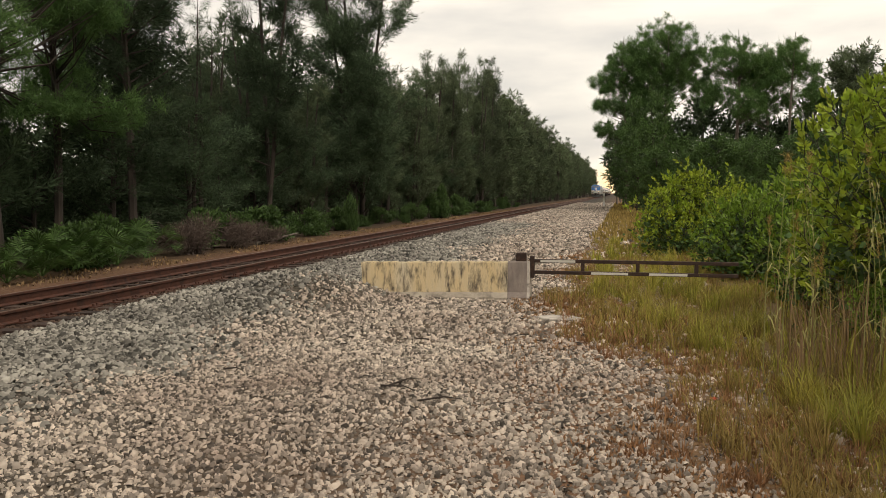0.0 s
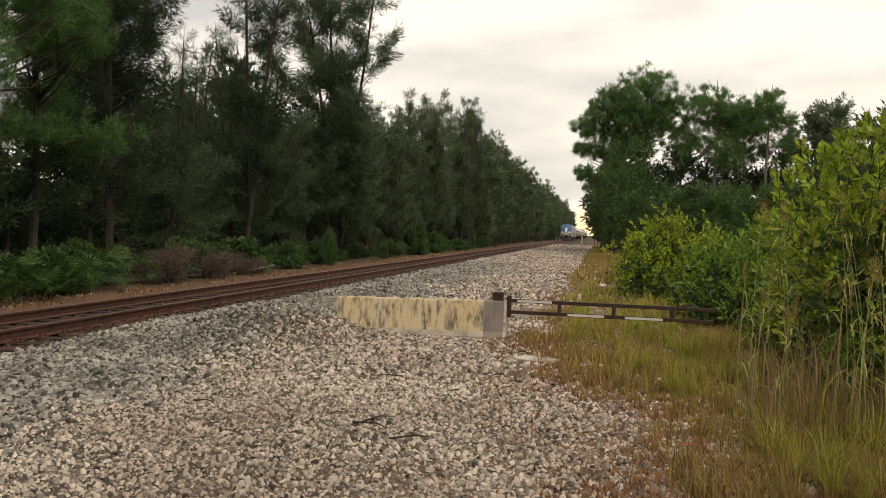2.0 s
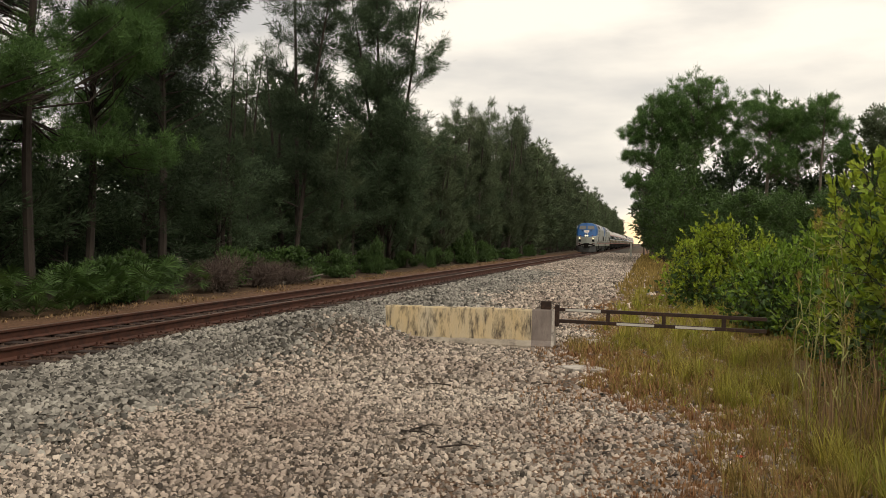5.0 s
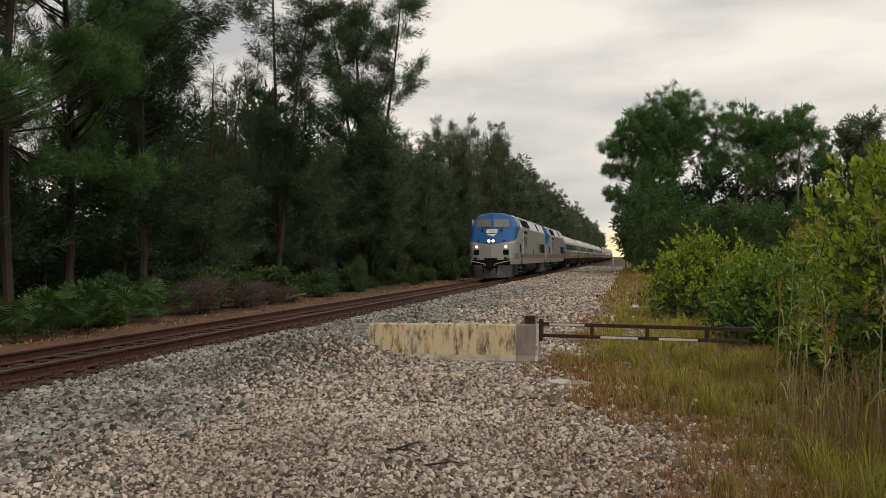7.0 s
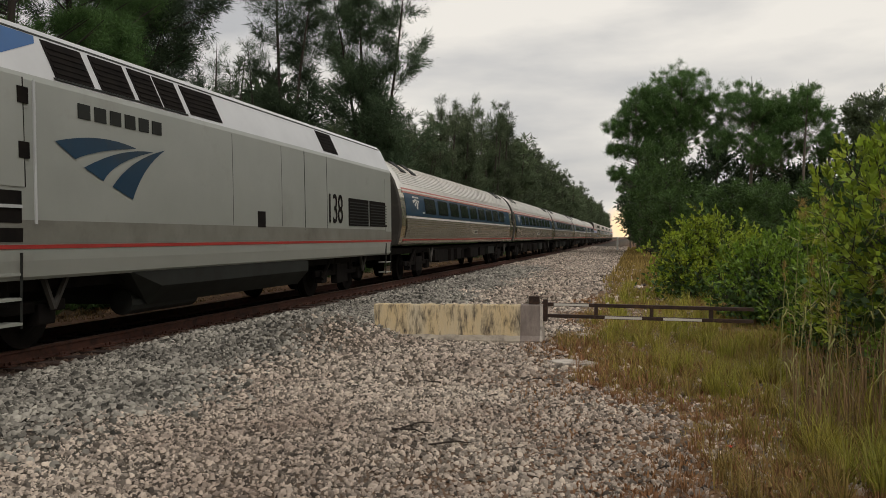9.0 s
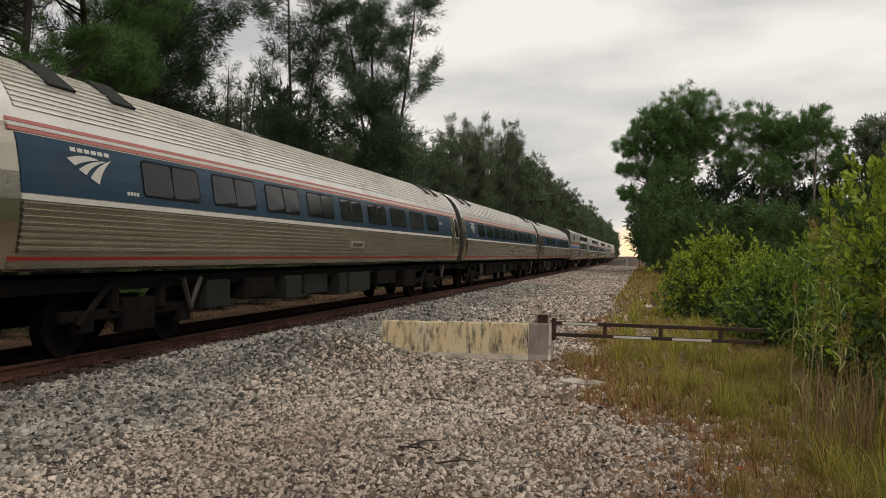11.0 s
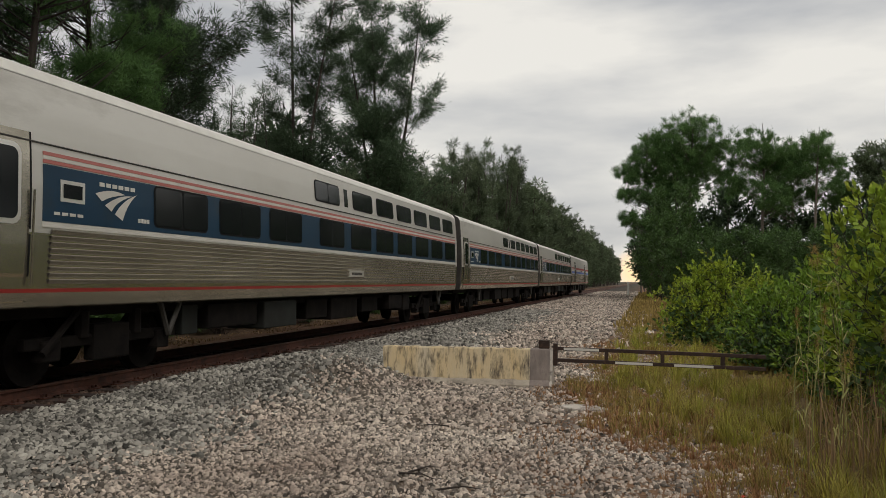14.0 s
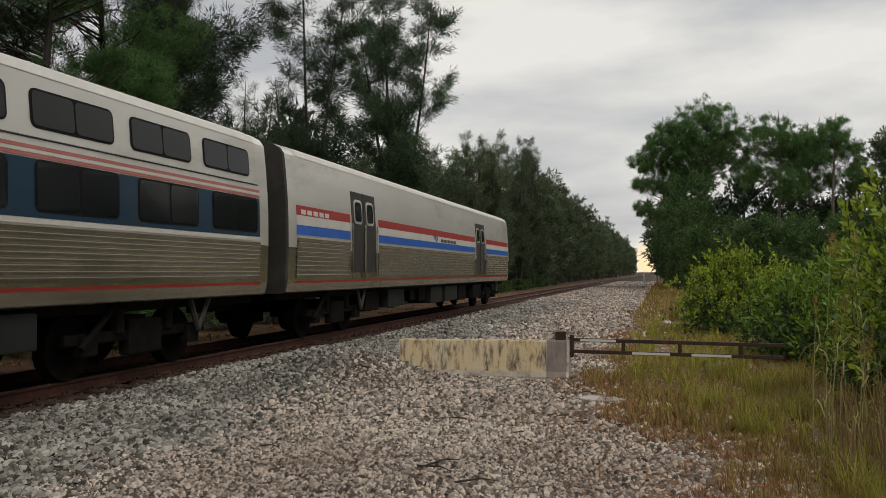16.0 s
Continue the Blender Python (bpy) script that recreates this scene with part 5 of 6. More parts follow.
def underframe(car, L, seed, drop=0.55):
    rs = random.Random(seed)
    bm = bmesh.new()
    box(bm, -1.15, 1.15, 0.5, L - 0.5, 0.92, 1.12)
    part("underframe", bm, BLACK, car)
    y = 5.8
    while y < L - 7.0:
        ln = rs.uniform(0.5, 2.0)
        bm = bmesh.new()
        box(bm, 0.45, rs.uniform(1.15, 1.36), y, y + ln, rs.uniform(0.42, 0.62), 1.0, 0.03)
        part("equipment_box", bm, rs.choice([BLACK, BLACK, GRIME]), car)
        y += ln + rs.uniform(0.15, 1.0)
    for yb in (3.9, L - 3.9):
        bogie(car, yb)
    for ya, yb in ((-0.05, 0.7), (L - 0.7, L + 0.05)):
        bm = bmesh.new()
        box(bm, -0.12, 0.12, ya, yb, 0.72, 0.98, 0.02)
        part("coupler", bm, BLACK, car)


def car_ends(car, prof, L, body_mat, top):
    for y0, y1 in ((0.02, 0.32), (L - 0.32, L - 0.02)):
        bm = bmesh.new()
        box(bm, -0.72, 0.72, y0, y1, 1.05, top, 0.05)
        part("diaphragm", bm, RUBBER, car, "black rubber gangway")


def door(car, prof, y0, y1, z0, z1, mat, window=(0.45, 0.92)):
    d = on_side("door", prof, y0, y1, z0, z1, mat, car, "bare metal door with a tall dark window", 0.004, 6)
    h = z1 - z0
    a, b, c, e = y0 + (y1 - y0) * 0.16, y1 - (y1 - y0) * 0.16, z0 + h * window[0], z0 + h * window[1]
    rounded("window_frame", prof, a, b, c, e, STEEL_ROOF, d, 0.016, 0.13)
    rounded("door_window", prof, a + 0.06, b - 0.06, c + 0.06, e - 0.06, WINDOW, d, 0.022, 0.10)
    for y in (y0 - 0.07, y1 + 0.03):
        for s in (1, -1):
            bm = bmesh.new()
            zt = z0 + h * 0.66
            tube(bm, (s * (side_x(prof, z0 + 0.2) + 0.05), y, z0 + 0.2), (s * (side_x(prof, zt) + 0.05), y, zt), 0.016, 0.016, 6)
            part("grab_rail", bm, STEEL, d)
    on_side("door_groove", prof, y0 - 0.035, y0 - 0.003, z0, z1, RUBBER, d, "", 0.003, 6)
    on_side("door_groove", prof, y1 + 0.003, y1 + 0.035, z0, z1, RUBBER, d, "", 0.003, 6)
    return d


def swoosh(prof, y, z, wide, high, mat, parent, out=0.014, label=""):
    """A plain emblem of three curved bands that fan out from one corner."""
    def arc(p, m, q, u):
        return [p[i] * (1 - u) ** 2 + (4 * m[i] - p[i] - q[i]) * u * (1 - u) + q[i] * u * u for i in (0, 1)]

    bands = (((0.0, 0.17), (0.36, 0.0), (0.15, 0.41), (0.38, 0.215), (0.70, 0.07)),
             ((0.22, 0.53), (0.55, 0.19), (0.38, 0.72), (0.55, 0.37), (0.87, 0.08)),
             ((0.46, 0.80), (0.68, 0.33), (0.65, 1.0), (0.79, 0.43), (1.0, 0.0)))
    n = 8
    for top, top_mid, low, low_mid, tip in bands:
        for s in (1, -1):
            bm = bmesh.new()
            rows = []
            for p, m in ((top, top_mid), (low, low_mid)):
                row = []
                for i in range(n + 1):
                    u, v = arc(p, m, tip, i / n * 0.985)
                    yy, zz = y + wide * u, z - high * v
                    row.append(bm.verts.new((s * (side_x(prof, zz) + out), yy, zz)))
                rows.append(row)
            for i in range(n):
                q = (rows[0][i], rows[0][i + 1], rows[1][i + 1], rows[1][i])
                bm.faces.new(q if s < 0 else q[::-1])
            part("emblem_band", bm, mat, parent, label)


def bars(prof, y0, y1, z0, z1, n, mat, parent, name="lettering", out=0.013):
    """Plain bars in place of a word."""
    bm = bmesh.new()
    step = (y1 - y0) / n
    for i in range(n):
        panel(bm, prof, y0 + i * step, y0 + (i + 0.72) * step, z0, z1, out, 1, (1,))
    return part(name, bm, mat, parent)


def digits(text, prof, y, z, size, mat, parent):
    """Road number in the built-in font, upright on the side that faces the verge."""
    cu = bpy.data.curves.new("road_number", "FONT")
    cu.body, cu.size, cu.extrude = text, size, 0.004
    cu.space_character = 0.95
    tmp = bpy.data.objects.new("road_number", cu)
    me = bpy.data.meshes.new_from_object(tmp)
    bpy.data.objects.remove(tmp)
    bpy.data.curves.remove(cu)
    me.materials.clear()
    me.materials.append(mat)
    ob = new("road_number", me)
    ob.parent = parent
    ob.matrix_basis = Matrix.Translation((side_x(prof, z + size * 0.35) + 0.012, y, z)) @ pose(0, 0, 0, 90, 0, 90) @ Matrix.Diagonal((0.95, 1.25, 1, 1))
    return ob


def amfleet(seed, label, cafe=False, tint=NAVY):
    car = thing("passenger_coach", label, "railway coach", "coaches of the train")
    L = CAR
    bm = bmesh.new()
    ys = (0.40, 0.46, 1.0, L - 1.0, L - 0.46, L - 0.40)
    loft(bm, [ring_of(AM, y, k) for y, k in zip(ys, (0.93, 0.97, 1.0, 1.0, 0.97, 0.93))])
    # end faces and end trims take the near-black steel
    for f in bm.faces:
        f.material_index = 2 if abs(f.normal.y) > 0.35 or abs(f.calc_center_median().y - L / 2) > L / 2 - 0.5 else (1 if f.calc_center_median().z > 3.08 else 0)
    part("body", bm, [STEEL, STEEL_ROOF, STEEL_DARK], car)
    # one vestibule: at the rear of the coaches, at the front of the cafe
    y0, y1 = (2.1, L - 0.9) if cafe else (0.9, L - 2.1)
    for s in (1, -1):
        part("side_fluting", fluting(bmesh.new(), AM, y0, y1, 1.44, 2.09, 8, 0.030, (s,), True), STEEL, car, "corrugated steel lower side")
        part("roof_fluting", fluting(bmesh.new(), AM, 1.0, L - 1.0, 3.24, 4.08, 12, 0.016, (s,)), STEEL_ROOF, car, "corrugated silver roof")
    on_side("window_band", AM, y0, y1, 2.19, 2.92, tint, car, "dark blue painted window band", 0.006, 5)
    on_side("white_stripe", AM, y0, y1, 2.105, 2.175, WHITE, car, "", 0.012, 1)
    on_side("red_stripe", AM, 0.8, L - 0.8, 1.365, 1.415, RED, car, "", 0.008, 1)
    for z, m in ((2.94, PINK_RED), (2.995, WHITE), (3.05, PINK_RED)):
        on_side("cant_stripe", AM, 0.8, L - 0.8, z, z + 0.048, m, car, "", 0.008, 1)
    on_side("side_sill", AM, 0.8, L - 0.8, 1.24, 1.355, STEEL, car, "", 0.004, 2)
    if cafe:
        spots = [(5.16, 6.62), (7.06, 8.62), (9.2, 10.63), (15.5, 17.05), (17.5, 19.1), (19.5, 21.0), (21.5, 23.1)]
    else:
        spots = [(3.40 + 2.09 * k, 5.05 + 2.09 * k) for k in range(9)]
    for a, b in spots:
        window_pair(AM, a, b, 2.30, 2.86, car)
    if cafe:
        door(car, AM, 1.05, 1.95, 1.28, 3.10, STEEL)
        swoosh(AM, 23.8, 2.80, 0.9, 0.40, WHITE, car)
        bars(AM, 2.35, 2.75, 2.52, 2.57, 4, WHITE, car)
    else:
        door(car, AM, L - 1.55, L - 0.75, 1.28, 3.10, STEEL)
        swoosh(AM, 1.75, 2.76, 0.95, 0.36, WHITE, car)
        bars(AM, 1.85, 2.7, 2.80, 2.855, 6, WHITE, car)
        bars(AM, 3.0, 3.3, 2.30, 2.35, 4, WHITE, car)
    for y in (2.2, 3.6, L - 3.9, L - 2.7):
        for s in (1, -1):
            bm = bmesh.new()
            box(bm, -0.30, 0.30, -0.28, 0.28, -0.03, 0.05, 0.02)
            v = part("roof_vent", bm, GRIME, car)
            v.matrix_basis = pose(s * 0.86, y, 3.86, 0, s * 38, 0)
    on_side("plate", AM, 22.0, 22.35, 2.58, 2.66, STEEL_ROOF, car, "small bright metal plate", 0.012, 1)
    n = on_side("number_plate", AM, 12.5, 13.45, 1.64, 1.80, STEEL_UPPER, car, "bare metal plate with a dark number", 0.034, 1)
    bars(AM, 12.6, 13.35, 1.67, 1.77, 5, STEEL_DARK, n, "number_bars", 0.040)
    underframe(car, L, seed)
    car_ends(car, AM, L, STEEL, 3.5)
    return car


def viewliner(seed, label, kind="sleeper"):
    car = thing("sleeping_car" if kind == "sleeper" else ("dining_car" if kind == "diner" else "baggage_car"), label,
                "railway coach" if kind != "baggage" else "baggage car", "coaches of the train")
    L = CAR
    bm = bmesh.new()
    ys = (0.40, 0.45, 0.9, L - 0.9, L - 0.45, L - 0.40)
    loft(bm, [ring_of(VL, y, k) for y, k in zip(ys, (0.965, 0.985, 1.0, 1.0, 0.985, 0.965))])
    # the ends towards the gaps are set to the near-black steel
    for f in bm.faces:
        z = f.calc_center_median().z
        # above 2.2 m the paler steel carries the sky's light in its colour
        f.material_index = 3 if abs(f.normal.y) > 0.35 or abs(f.calc_center_median().y - L / 2) > L / 2 - 0.5 else (1 if z > 3.93 else (2 if z > 2.2 else 0))
    part("body", bm, [STEEL, STEEL_ROOF, STEEL_UPPER, STEEL_DARK], car)
    bm = bmesh.new()
    loft(bm, [[(x * 1.006, y, z + 0.006) for x, z in VL[7:]] + [(-x * 1.006, y, z + 0.006) for x, z in reversed(VL[7:-1])] for y in (0.9, L - 0.9)], close=False, caps=False)
    part("roof_sheet", bm, WHITE, car, "off-white painted roof")
    fl_top = 2.06 if kind == "sleeper" else 2.22
    on_side("side_sill", VL, 0.8, L - 0.8, 1.08, 1.25, STEEL, car, "", 0.004, 2)
    on_side("red_stripe", VL, 0.8, L - 0.8, 1.262, 1.31, RED, car, "", 0.009, 1)
    if kind == "baggage":
        gaps = [(0.8, 3.85), (5.95, 17.75), (20.0, L - 0.8)]
    elif kind == "diner":
        gaps = [(0.8, 11.3), (12.75, L - 0.8)]
    else:
        gaps = [(2.1, L - 0.85)]
    for a, b in gaps:
        for s in (1, -1):
            part("side_fluting", fluting(bmesh.new(), VL, a, b, 1.36, fl_top, 9, 0.030, (s,), True), STEEL, car, "corrugated steel lower side")
    if kind == "sleeper":
        on_side("window_band", VL, 1.95, L - 0.85, 2.15, 2.86, NAVY, car, "dark blue painted window band", 0.006, 2)
        on_side("white_stripe", VL, 1.95, L - 0.85, 2.075, 2.14, WHITE, car, "", 0.012, 1)
        for z, m in ((2.875, PINK_RED), (2.925, WHITE), (2.975, PINK_RED)):
            on_side("cant_stripe", VL, 1.95, L - 0.85, z, z + 0.045, m, car, "", 0.009, 1)
        for y in (4.35, 6.36, 8.37, 11.0, 13.1, 15.15, 17.2, 19.25, 21.3, 23.35):
            window_pair(VL, y, y + 1.62, 2.22, 2.86, car)
        on_side("slot_window", VL, 12.72, 12.95, 3.26, 3.70, WINDOW, car, "", 0.012, 1)
        for y in (10.8, 13.34, 15.3, 17.26, 19.22, 21.18, 23.14):
            window_pair(VL, y, y + 1.58, 3.24, 3.73, car)
        part("drip_rail", fluting(bmesh.new(), VL, 0.9, L - 0.9, 3.10, 3.135, 1, 0.02), STEEL_DARK, car)
        door(car, VL, 0.78, 1.72, 1.15, 3.22, STEEL)
        swoosh(VL, 2.95, 2.66, 0.95, 0.40, WHITE, car)
        bars(VL, 3.05, 3.9, 2.70, 2.755, 6, WHITE, car)
        bars(VL, 3.95, 4.25, 2.26, 2.32, 4, WHITE, car)
        n = on_side("name_plate", VL, 13.0, 14.1, 1.52, 1.68, STEEL_UPPER, car, "bare metal name plate", 0.036, 1)
        bars(VL, 13.15, 13.95, 1.57, 1.63, 8, STEEL_DARK, n, "lettering", 0.042)
        f = on_side("square_window", VL, 2.26, 2.74, 2.42, 2.70, STEEL_ROOF, car, "small square window in a bright frame", 0.012, 1)
        on_side("pane", VL, 2.32, 2.68, 2.47, 2.65, WINDOW, f, "", 0.018, 1)
        bars(VL, 2.15, 2.75, 2.24, 2.28, 4, WHITE, car)
    else:
        top, h = (2.62, 0.2)
        z0 = 2.27
        for z, m in ((z0, BRIGHT_BLUE), (z0 + 0.205, WHITE), (z0 + 0.41, RED)):
            if kind == "diner":
                on_side("side_stripe", VL, 0.8, 11.35, z, z + 0.2, m, car, "", 0.008, 1)
                on_side("side_stripe", VL, 12.72, 13.5, z, z + 0.2, m, car, "", 0.008, 1)
            else:
                for a, b in ((0.8, 3.85), (5.95, 17.75), (20.0, L - 0.8)):
                    on_side("side_stripe", VL, a, b, z, z + 0.2, m, car, "", 0.008, 1)
        if kind == "diner":
            door(car, VL, 11.55, 12.5, 1.15, 3.45, STEEL)
            bars(VL, 9.2, 11.0, z0 + 0.42, z0 + 0.53, 6, BLUE, car)
            bars(VL, 0.9, 2.2, z0 + 0.25, z0 + 0.35, 9, STEEL_DARK, car)
            for k in range(6):
                y = 13.55 + 1.97 * k
                window_pair(VL, y, y + 1.66, 2.26, 2.90, car)
                window_pair(VL, y, y + 1.66, 3.23, 3.72, car)
                for z, m in ((z0, BRIGHT_BLUE), (z0 + 0.205, WHITE), (z0 + 0.41, RED)):
                    on_side("side_stripe", VL, y + 1.69, y + 1.94, z, z + 0.2, m, car, "", 0.008, 1)
            for y in (3.5, 5.0, 9.7):
                w = on_side("small_window", VL, y, y + 0.72, 3.10, 3.66, STEEL_ROOF, car, "narrow dark window in a bright frame", 0.012, 1)
                on_side("pane", VL, y + 0.1, y + 0.64, 3.17, 3.61, WINDOW, w, "", 0.02, 1)
            for z in (2.94, 3.76):
                part("drip_rail", fluting(bmesh.new(), VL, 0.9, L - 0.9, z, z + 0.03, 1, 0.012), STEEL_DARK, car)
            for y, za, zb in ((12.95, 3.2, 3.62), (12.95, 2.3, 2.86)):
                v = on_side("louvre", VL, y, y + 0.4, za, zb, STEEL_UPPER, car, "pale metal louvred vent", 0.013, 1)
                for k in range(8):
                    z = za + 0.03 + (zb - za - 0.05) * k / 8
                    on_side("slot", VL, y + 0.05, y + 0.35, z, z + 0.028, STEEL_DARK, v, "", 0.017, 1)
            n = on_side("name_plate", VL, 13.8, 15.3, 1.55, 1.72, BRIGHT_BLUE, car, "bright blue name plate", 0.03, 1)
            bars(VL, 14.1, 15.0, 1.60, 1.67, 7, WHITE, n, "lettering", 0.035)
            on_side("skirt", VL, 5.8, 20.3, 0.50, 1.06, GRIME, car, "dark grey skirt", -0.03, 1)
        else:
            for y in (4.0, 18.0):
                d = door(car, VL, y, y + 0.82, 1.15, 3.46, STEEL_DARK, (0.66, 0.92))
                d2 = door(car, VL, y + 0.86, y + 1.68, 1.15, 3.46, STEEL_DARK, (0.66, 0.92))
            bars(VL, 12.4, 14.6, z0 + 0.23, z0 + 0.33, 5, STEEL_DARK, car)
            swoosh(VL, 11.4, z0 + 0.40, 0.7, 0.2, BLUE, car)
            bars(VL, 1.0, 2.6, z0 + 0.43, z0 + 0.53, 5, WHITE, car)
            on_side("skirt", VL, 7.2, 18.5, 0.55, 1.06, GRIME, car, "dark grey skirt", -0.03, 1)
    underframe(car, L, seed)
    car_ends(car, VL, L, STEEL, 3.4)
    return car


P42 = [(1.46, 0.96), (1.50, 1.00), (1.53, 1.20), (1.545, 1.60), (1.545, 2.4), (1.53, 3.42), (1.50, 3.50), (1.22, 4.10), (1.10, 4.22), (0.75, 4.33), (0.35, 4.38), (0.0, 4.39)]
P42L = 20.7


def locomotive(number, label):
    loco = thing("diesel_locomotive", label, "locomotive", "locomotives of the train")
    L = P42L

    def nose(z):
        """How far back the front face lies at height z: upright below, raked above."""
        return 0.52 + (0.02 * (z - 1.0) if z < 2.35 else 0.03 + (z - 2.35) * 0.62)

    # body shell behind the nose
    bm = bmesh.new()
    rings = [ring_of(P42, y) for y in (2.2, 3.4, 8.0, 14.0, L - 0.62, L - 0.5)]
    rings.append(ring_of(P42, L - 0.42, 0.97, -0.02))
    loft(bm, rings)
    for f in bm.faces:
        z = f.calc_center_median().z
        f.material_index = 0 if z < 3.47 else (1 if z < 4.16 else 2)
    part("body", bm, [SILVER, SILVER_LIGHT, BLUE], loco)
    # the wedge-shaped nose: silver below, blue above a line that climbs back along the cab sides
    def edge(k):
        return (3.03, 2.68, 2.58, 2.52, 2.48, 2.45, 2.37, 2.32, 2.27)[k]

    def skin(k, z):
        hw, y0 = side_x(P42, z), nose(z)
        x, y = ((hw, 2.21), (hw, y0 + 0.85), (hw * 0.965, y0 + 0.58), (hw * 0.925, y0 + 0.42), (hw * 0.875, y0 + 0.29),
                (hw * 0.80, y0 + 0.20), (hw * 0.52, y0 + 0.10), (hw * 0.25, y0 + 0.05), (0, y0))[k]
        return (x, min(y, 2.2) if k else y, z)

    for name, mat, low, high, label in (("nose_lower", SILVER, lambda k: 0.98, edge, "silver lower nose"), ("nose_upper", BLUE, edge, lambda k: 4.34, "blue sloping upper nose")):
        rings = []
        for i in range(11):
            u = i / 10
            half = [skin(k, low(k) + (high(k) - low(k)) * u) for k in range(9)]
            rings.append(half + [(-x, y, z) for x, y, z in reversed(half[:-1])])
        bm = loft(bmesh.new(), rings)
        for e in bm.edges:
            e.smooth = e.calc_face_angle(0) < 0.24
        part(name, bm, mat, loco, label, smooth=True)
    # blue flashes behind the nose
    for s in (1, -1):
        for name, pts in (("cab_side_flash", [(2.19, 3.03), (3.50, 3.42), (2.19, 3.42)]), ("cab_eave_flash", [(2.19, 3.42), (3.50, 3.42), (3.75, 3.495), (2.19, 3.495)]), ("cab_roof_flash", [(2.19, 3.505), (3.75, 3.505), (5.0, 3.98), (5.05, 4.09), (2.19, 4.09)])):
            bm = bmesh.new()
            a = [bm.verts.new((s * (side_x(P42, z) + 0.006), y, z)) for y, z in pts]
            b = [bm.verts.new((s * (side_x(P42, z) - 0.03), y, z)) for y, z in pts]
            bm.faces.new(a)
            for i in range(len(pts)):
                q = (i + 1) % len(pts)
                bm.faces.new((a[i], a[q], b[q], b[i]))
            bmesh.ops.recalc_face_normals(bm, faces=bm.faces[:])
            part(name, bm, BLUE, loco)
    # windscreens lie on the raked front
    for s in (1, -1):
        bm = bmesh.new()
        pts = [(0.10, 3.42), (1.12, 3.40), (1.02, 3.92), (0.10, 3.95)]
        a = [bm.verts.new((s * x, nose(z) + 0.19 * (x / 1.2) - 0.05, z)) for x, z in pts]
        bm.faces.new(a)
        r = bmesh.ops.extrude_face_region(bm, geom=bm.faces[:])
        bmesh.ops.translate(bm, verts=[v for v in r["geom"] if isinstance(v, bmesh.types.BMVert)], vec=(0, 0.06, 0))
        bmesh.ops.recalc_face_normals(bm, faces=bm.faces[:])
        part("windscreen", bm, WINDSCREEN, loco, "grey reflecting windscreen")
        bm = bmesh.new()
        tube(bm, (s * 0.62, nose(3.25) - 0.05, 3.2), (s * 0.80, nose(3.8) - 0.05, 3.75), 0.012, 0.01, 5)
        box(bm, s * 0.56, s * 0.68, nose(3.2) - 0.06, nose(3.2) + 0.02, 3.14, 3.26)
        part("wiper", bm, RUBBER, loco)
        on_side("cab_window", P42, 2.85, 3.65, 3.56, 4.02, WINDOW, loco, "", 0.014, 2, (s,))
        bm = bmesh.new()
        box(bm, s * 1.44, s * 1.58, 2.52, 2.60, 3.52, 3.98, 0.02)
        part("mirror", bm, SILVER_LIGHT, loco, "pale rear-view mirror housing")
        # lamps
        bm = bmesh.new()
        tube(bm, (s * 0.14, nose(2.5) - 0.05, 2.5), (s * 0.14, nose(2.5) + 0.1, 2.5), 0.10, 0.10, 20)
        part("headlight", bm, LAMP, loco, "lit round headlight")
        bm = bmesh.new()
        tube(bm, (s * 0.96, nose(2.1) + 0.06, 2.12), (s * 0.96, nose(2.1) + 0.4, 2.12), 0.085, 0.085, 20)
        part("ditch_light", bm, LAMP, loco, "lit round ditch light")
        bm = bmesh.new()
        tube(bm, (s * 0.84, nose(2.48) + 0.09, 2.48), (s * 0.84, nose(2.48) + 0.25, 2.48), 0.09, 0.09, 16)
        part("marker_lamp", bm, RED_LENS, loco, "unlit dark red marker lamp")
        bm = bmesh.new()
        box(bm, s * 0.78, s * 1.14, nose(1.75) + 0.09, nose(1.75) + 0.5, 1.60, 1.93, 0.02)
        part("number_box", bm, WINDOW, loco, "dark glass number panel")
        # white cut levers
        bm = bmesh.new()
        tube(bm, (s * 0.35, 0.12, 1.02), (s * 0.95, 0.12, 1.16), 0.02, 0.02, 6)
        tube(bm, (s * 0.95, 0.12, 1.16), (s * 1.30, 0.3, 1.22), 0.02, 0.02, 6)
        tube(bm, (s * 0.35, 0.12, 1.02), (s * 0.28, 0.12, 0.90), 0.02, 0.02, 6)
        part("cut_lever", bm, WHITE, loco, "white bent rod")
        bm = bmesh.new()
        tube(bm, (s * 0.97, 0.30, 1.15), (s * 0.97, 0.30, 1.45), 0.07, 0.07, 10)
        part("jumper_socket", bm, BLACK, loco)
    bm = bmesh.new()
    box(bm, -0.27, 0.27, nose(2.5) - 0.035, nose(2.5) + 0.1, 2.37, 2.63, 0.04)
    part("headlight_housing", bm, BLACK, loco)
    # number board and emblem on the nose
    for (x0, x1, z0, z1, m, nm) in ((-0.36, 0.36, 3.02, 3.27, WHITE, "number_board"),):
        bm = bmesh.new()
        a = [bm.verts.new((x, nose(z) - 0.03, z)) for x, z in ((x0, z0), (x1, z0), (x1, z1), (x0, z1))]
        b = [bm.verts.new((x, nose(z) + 0.08, z)) for x, z in ((x0, z0), (x1, z0), (x1, z1), (x0, z1))]
        bm.faces.new(a)
        for i in range(4):
            j = (i + 1) % 4
            bm.faces.new((a[i], a[j], b[j], b[i]))
        bmesh.ops.recalc_face_normals(bm, faces=bm.faces[:])
        board = part(nm, bm, m, loco, "white number board")
    bm = bmesh.new()
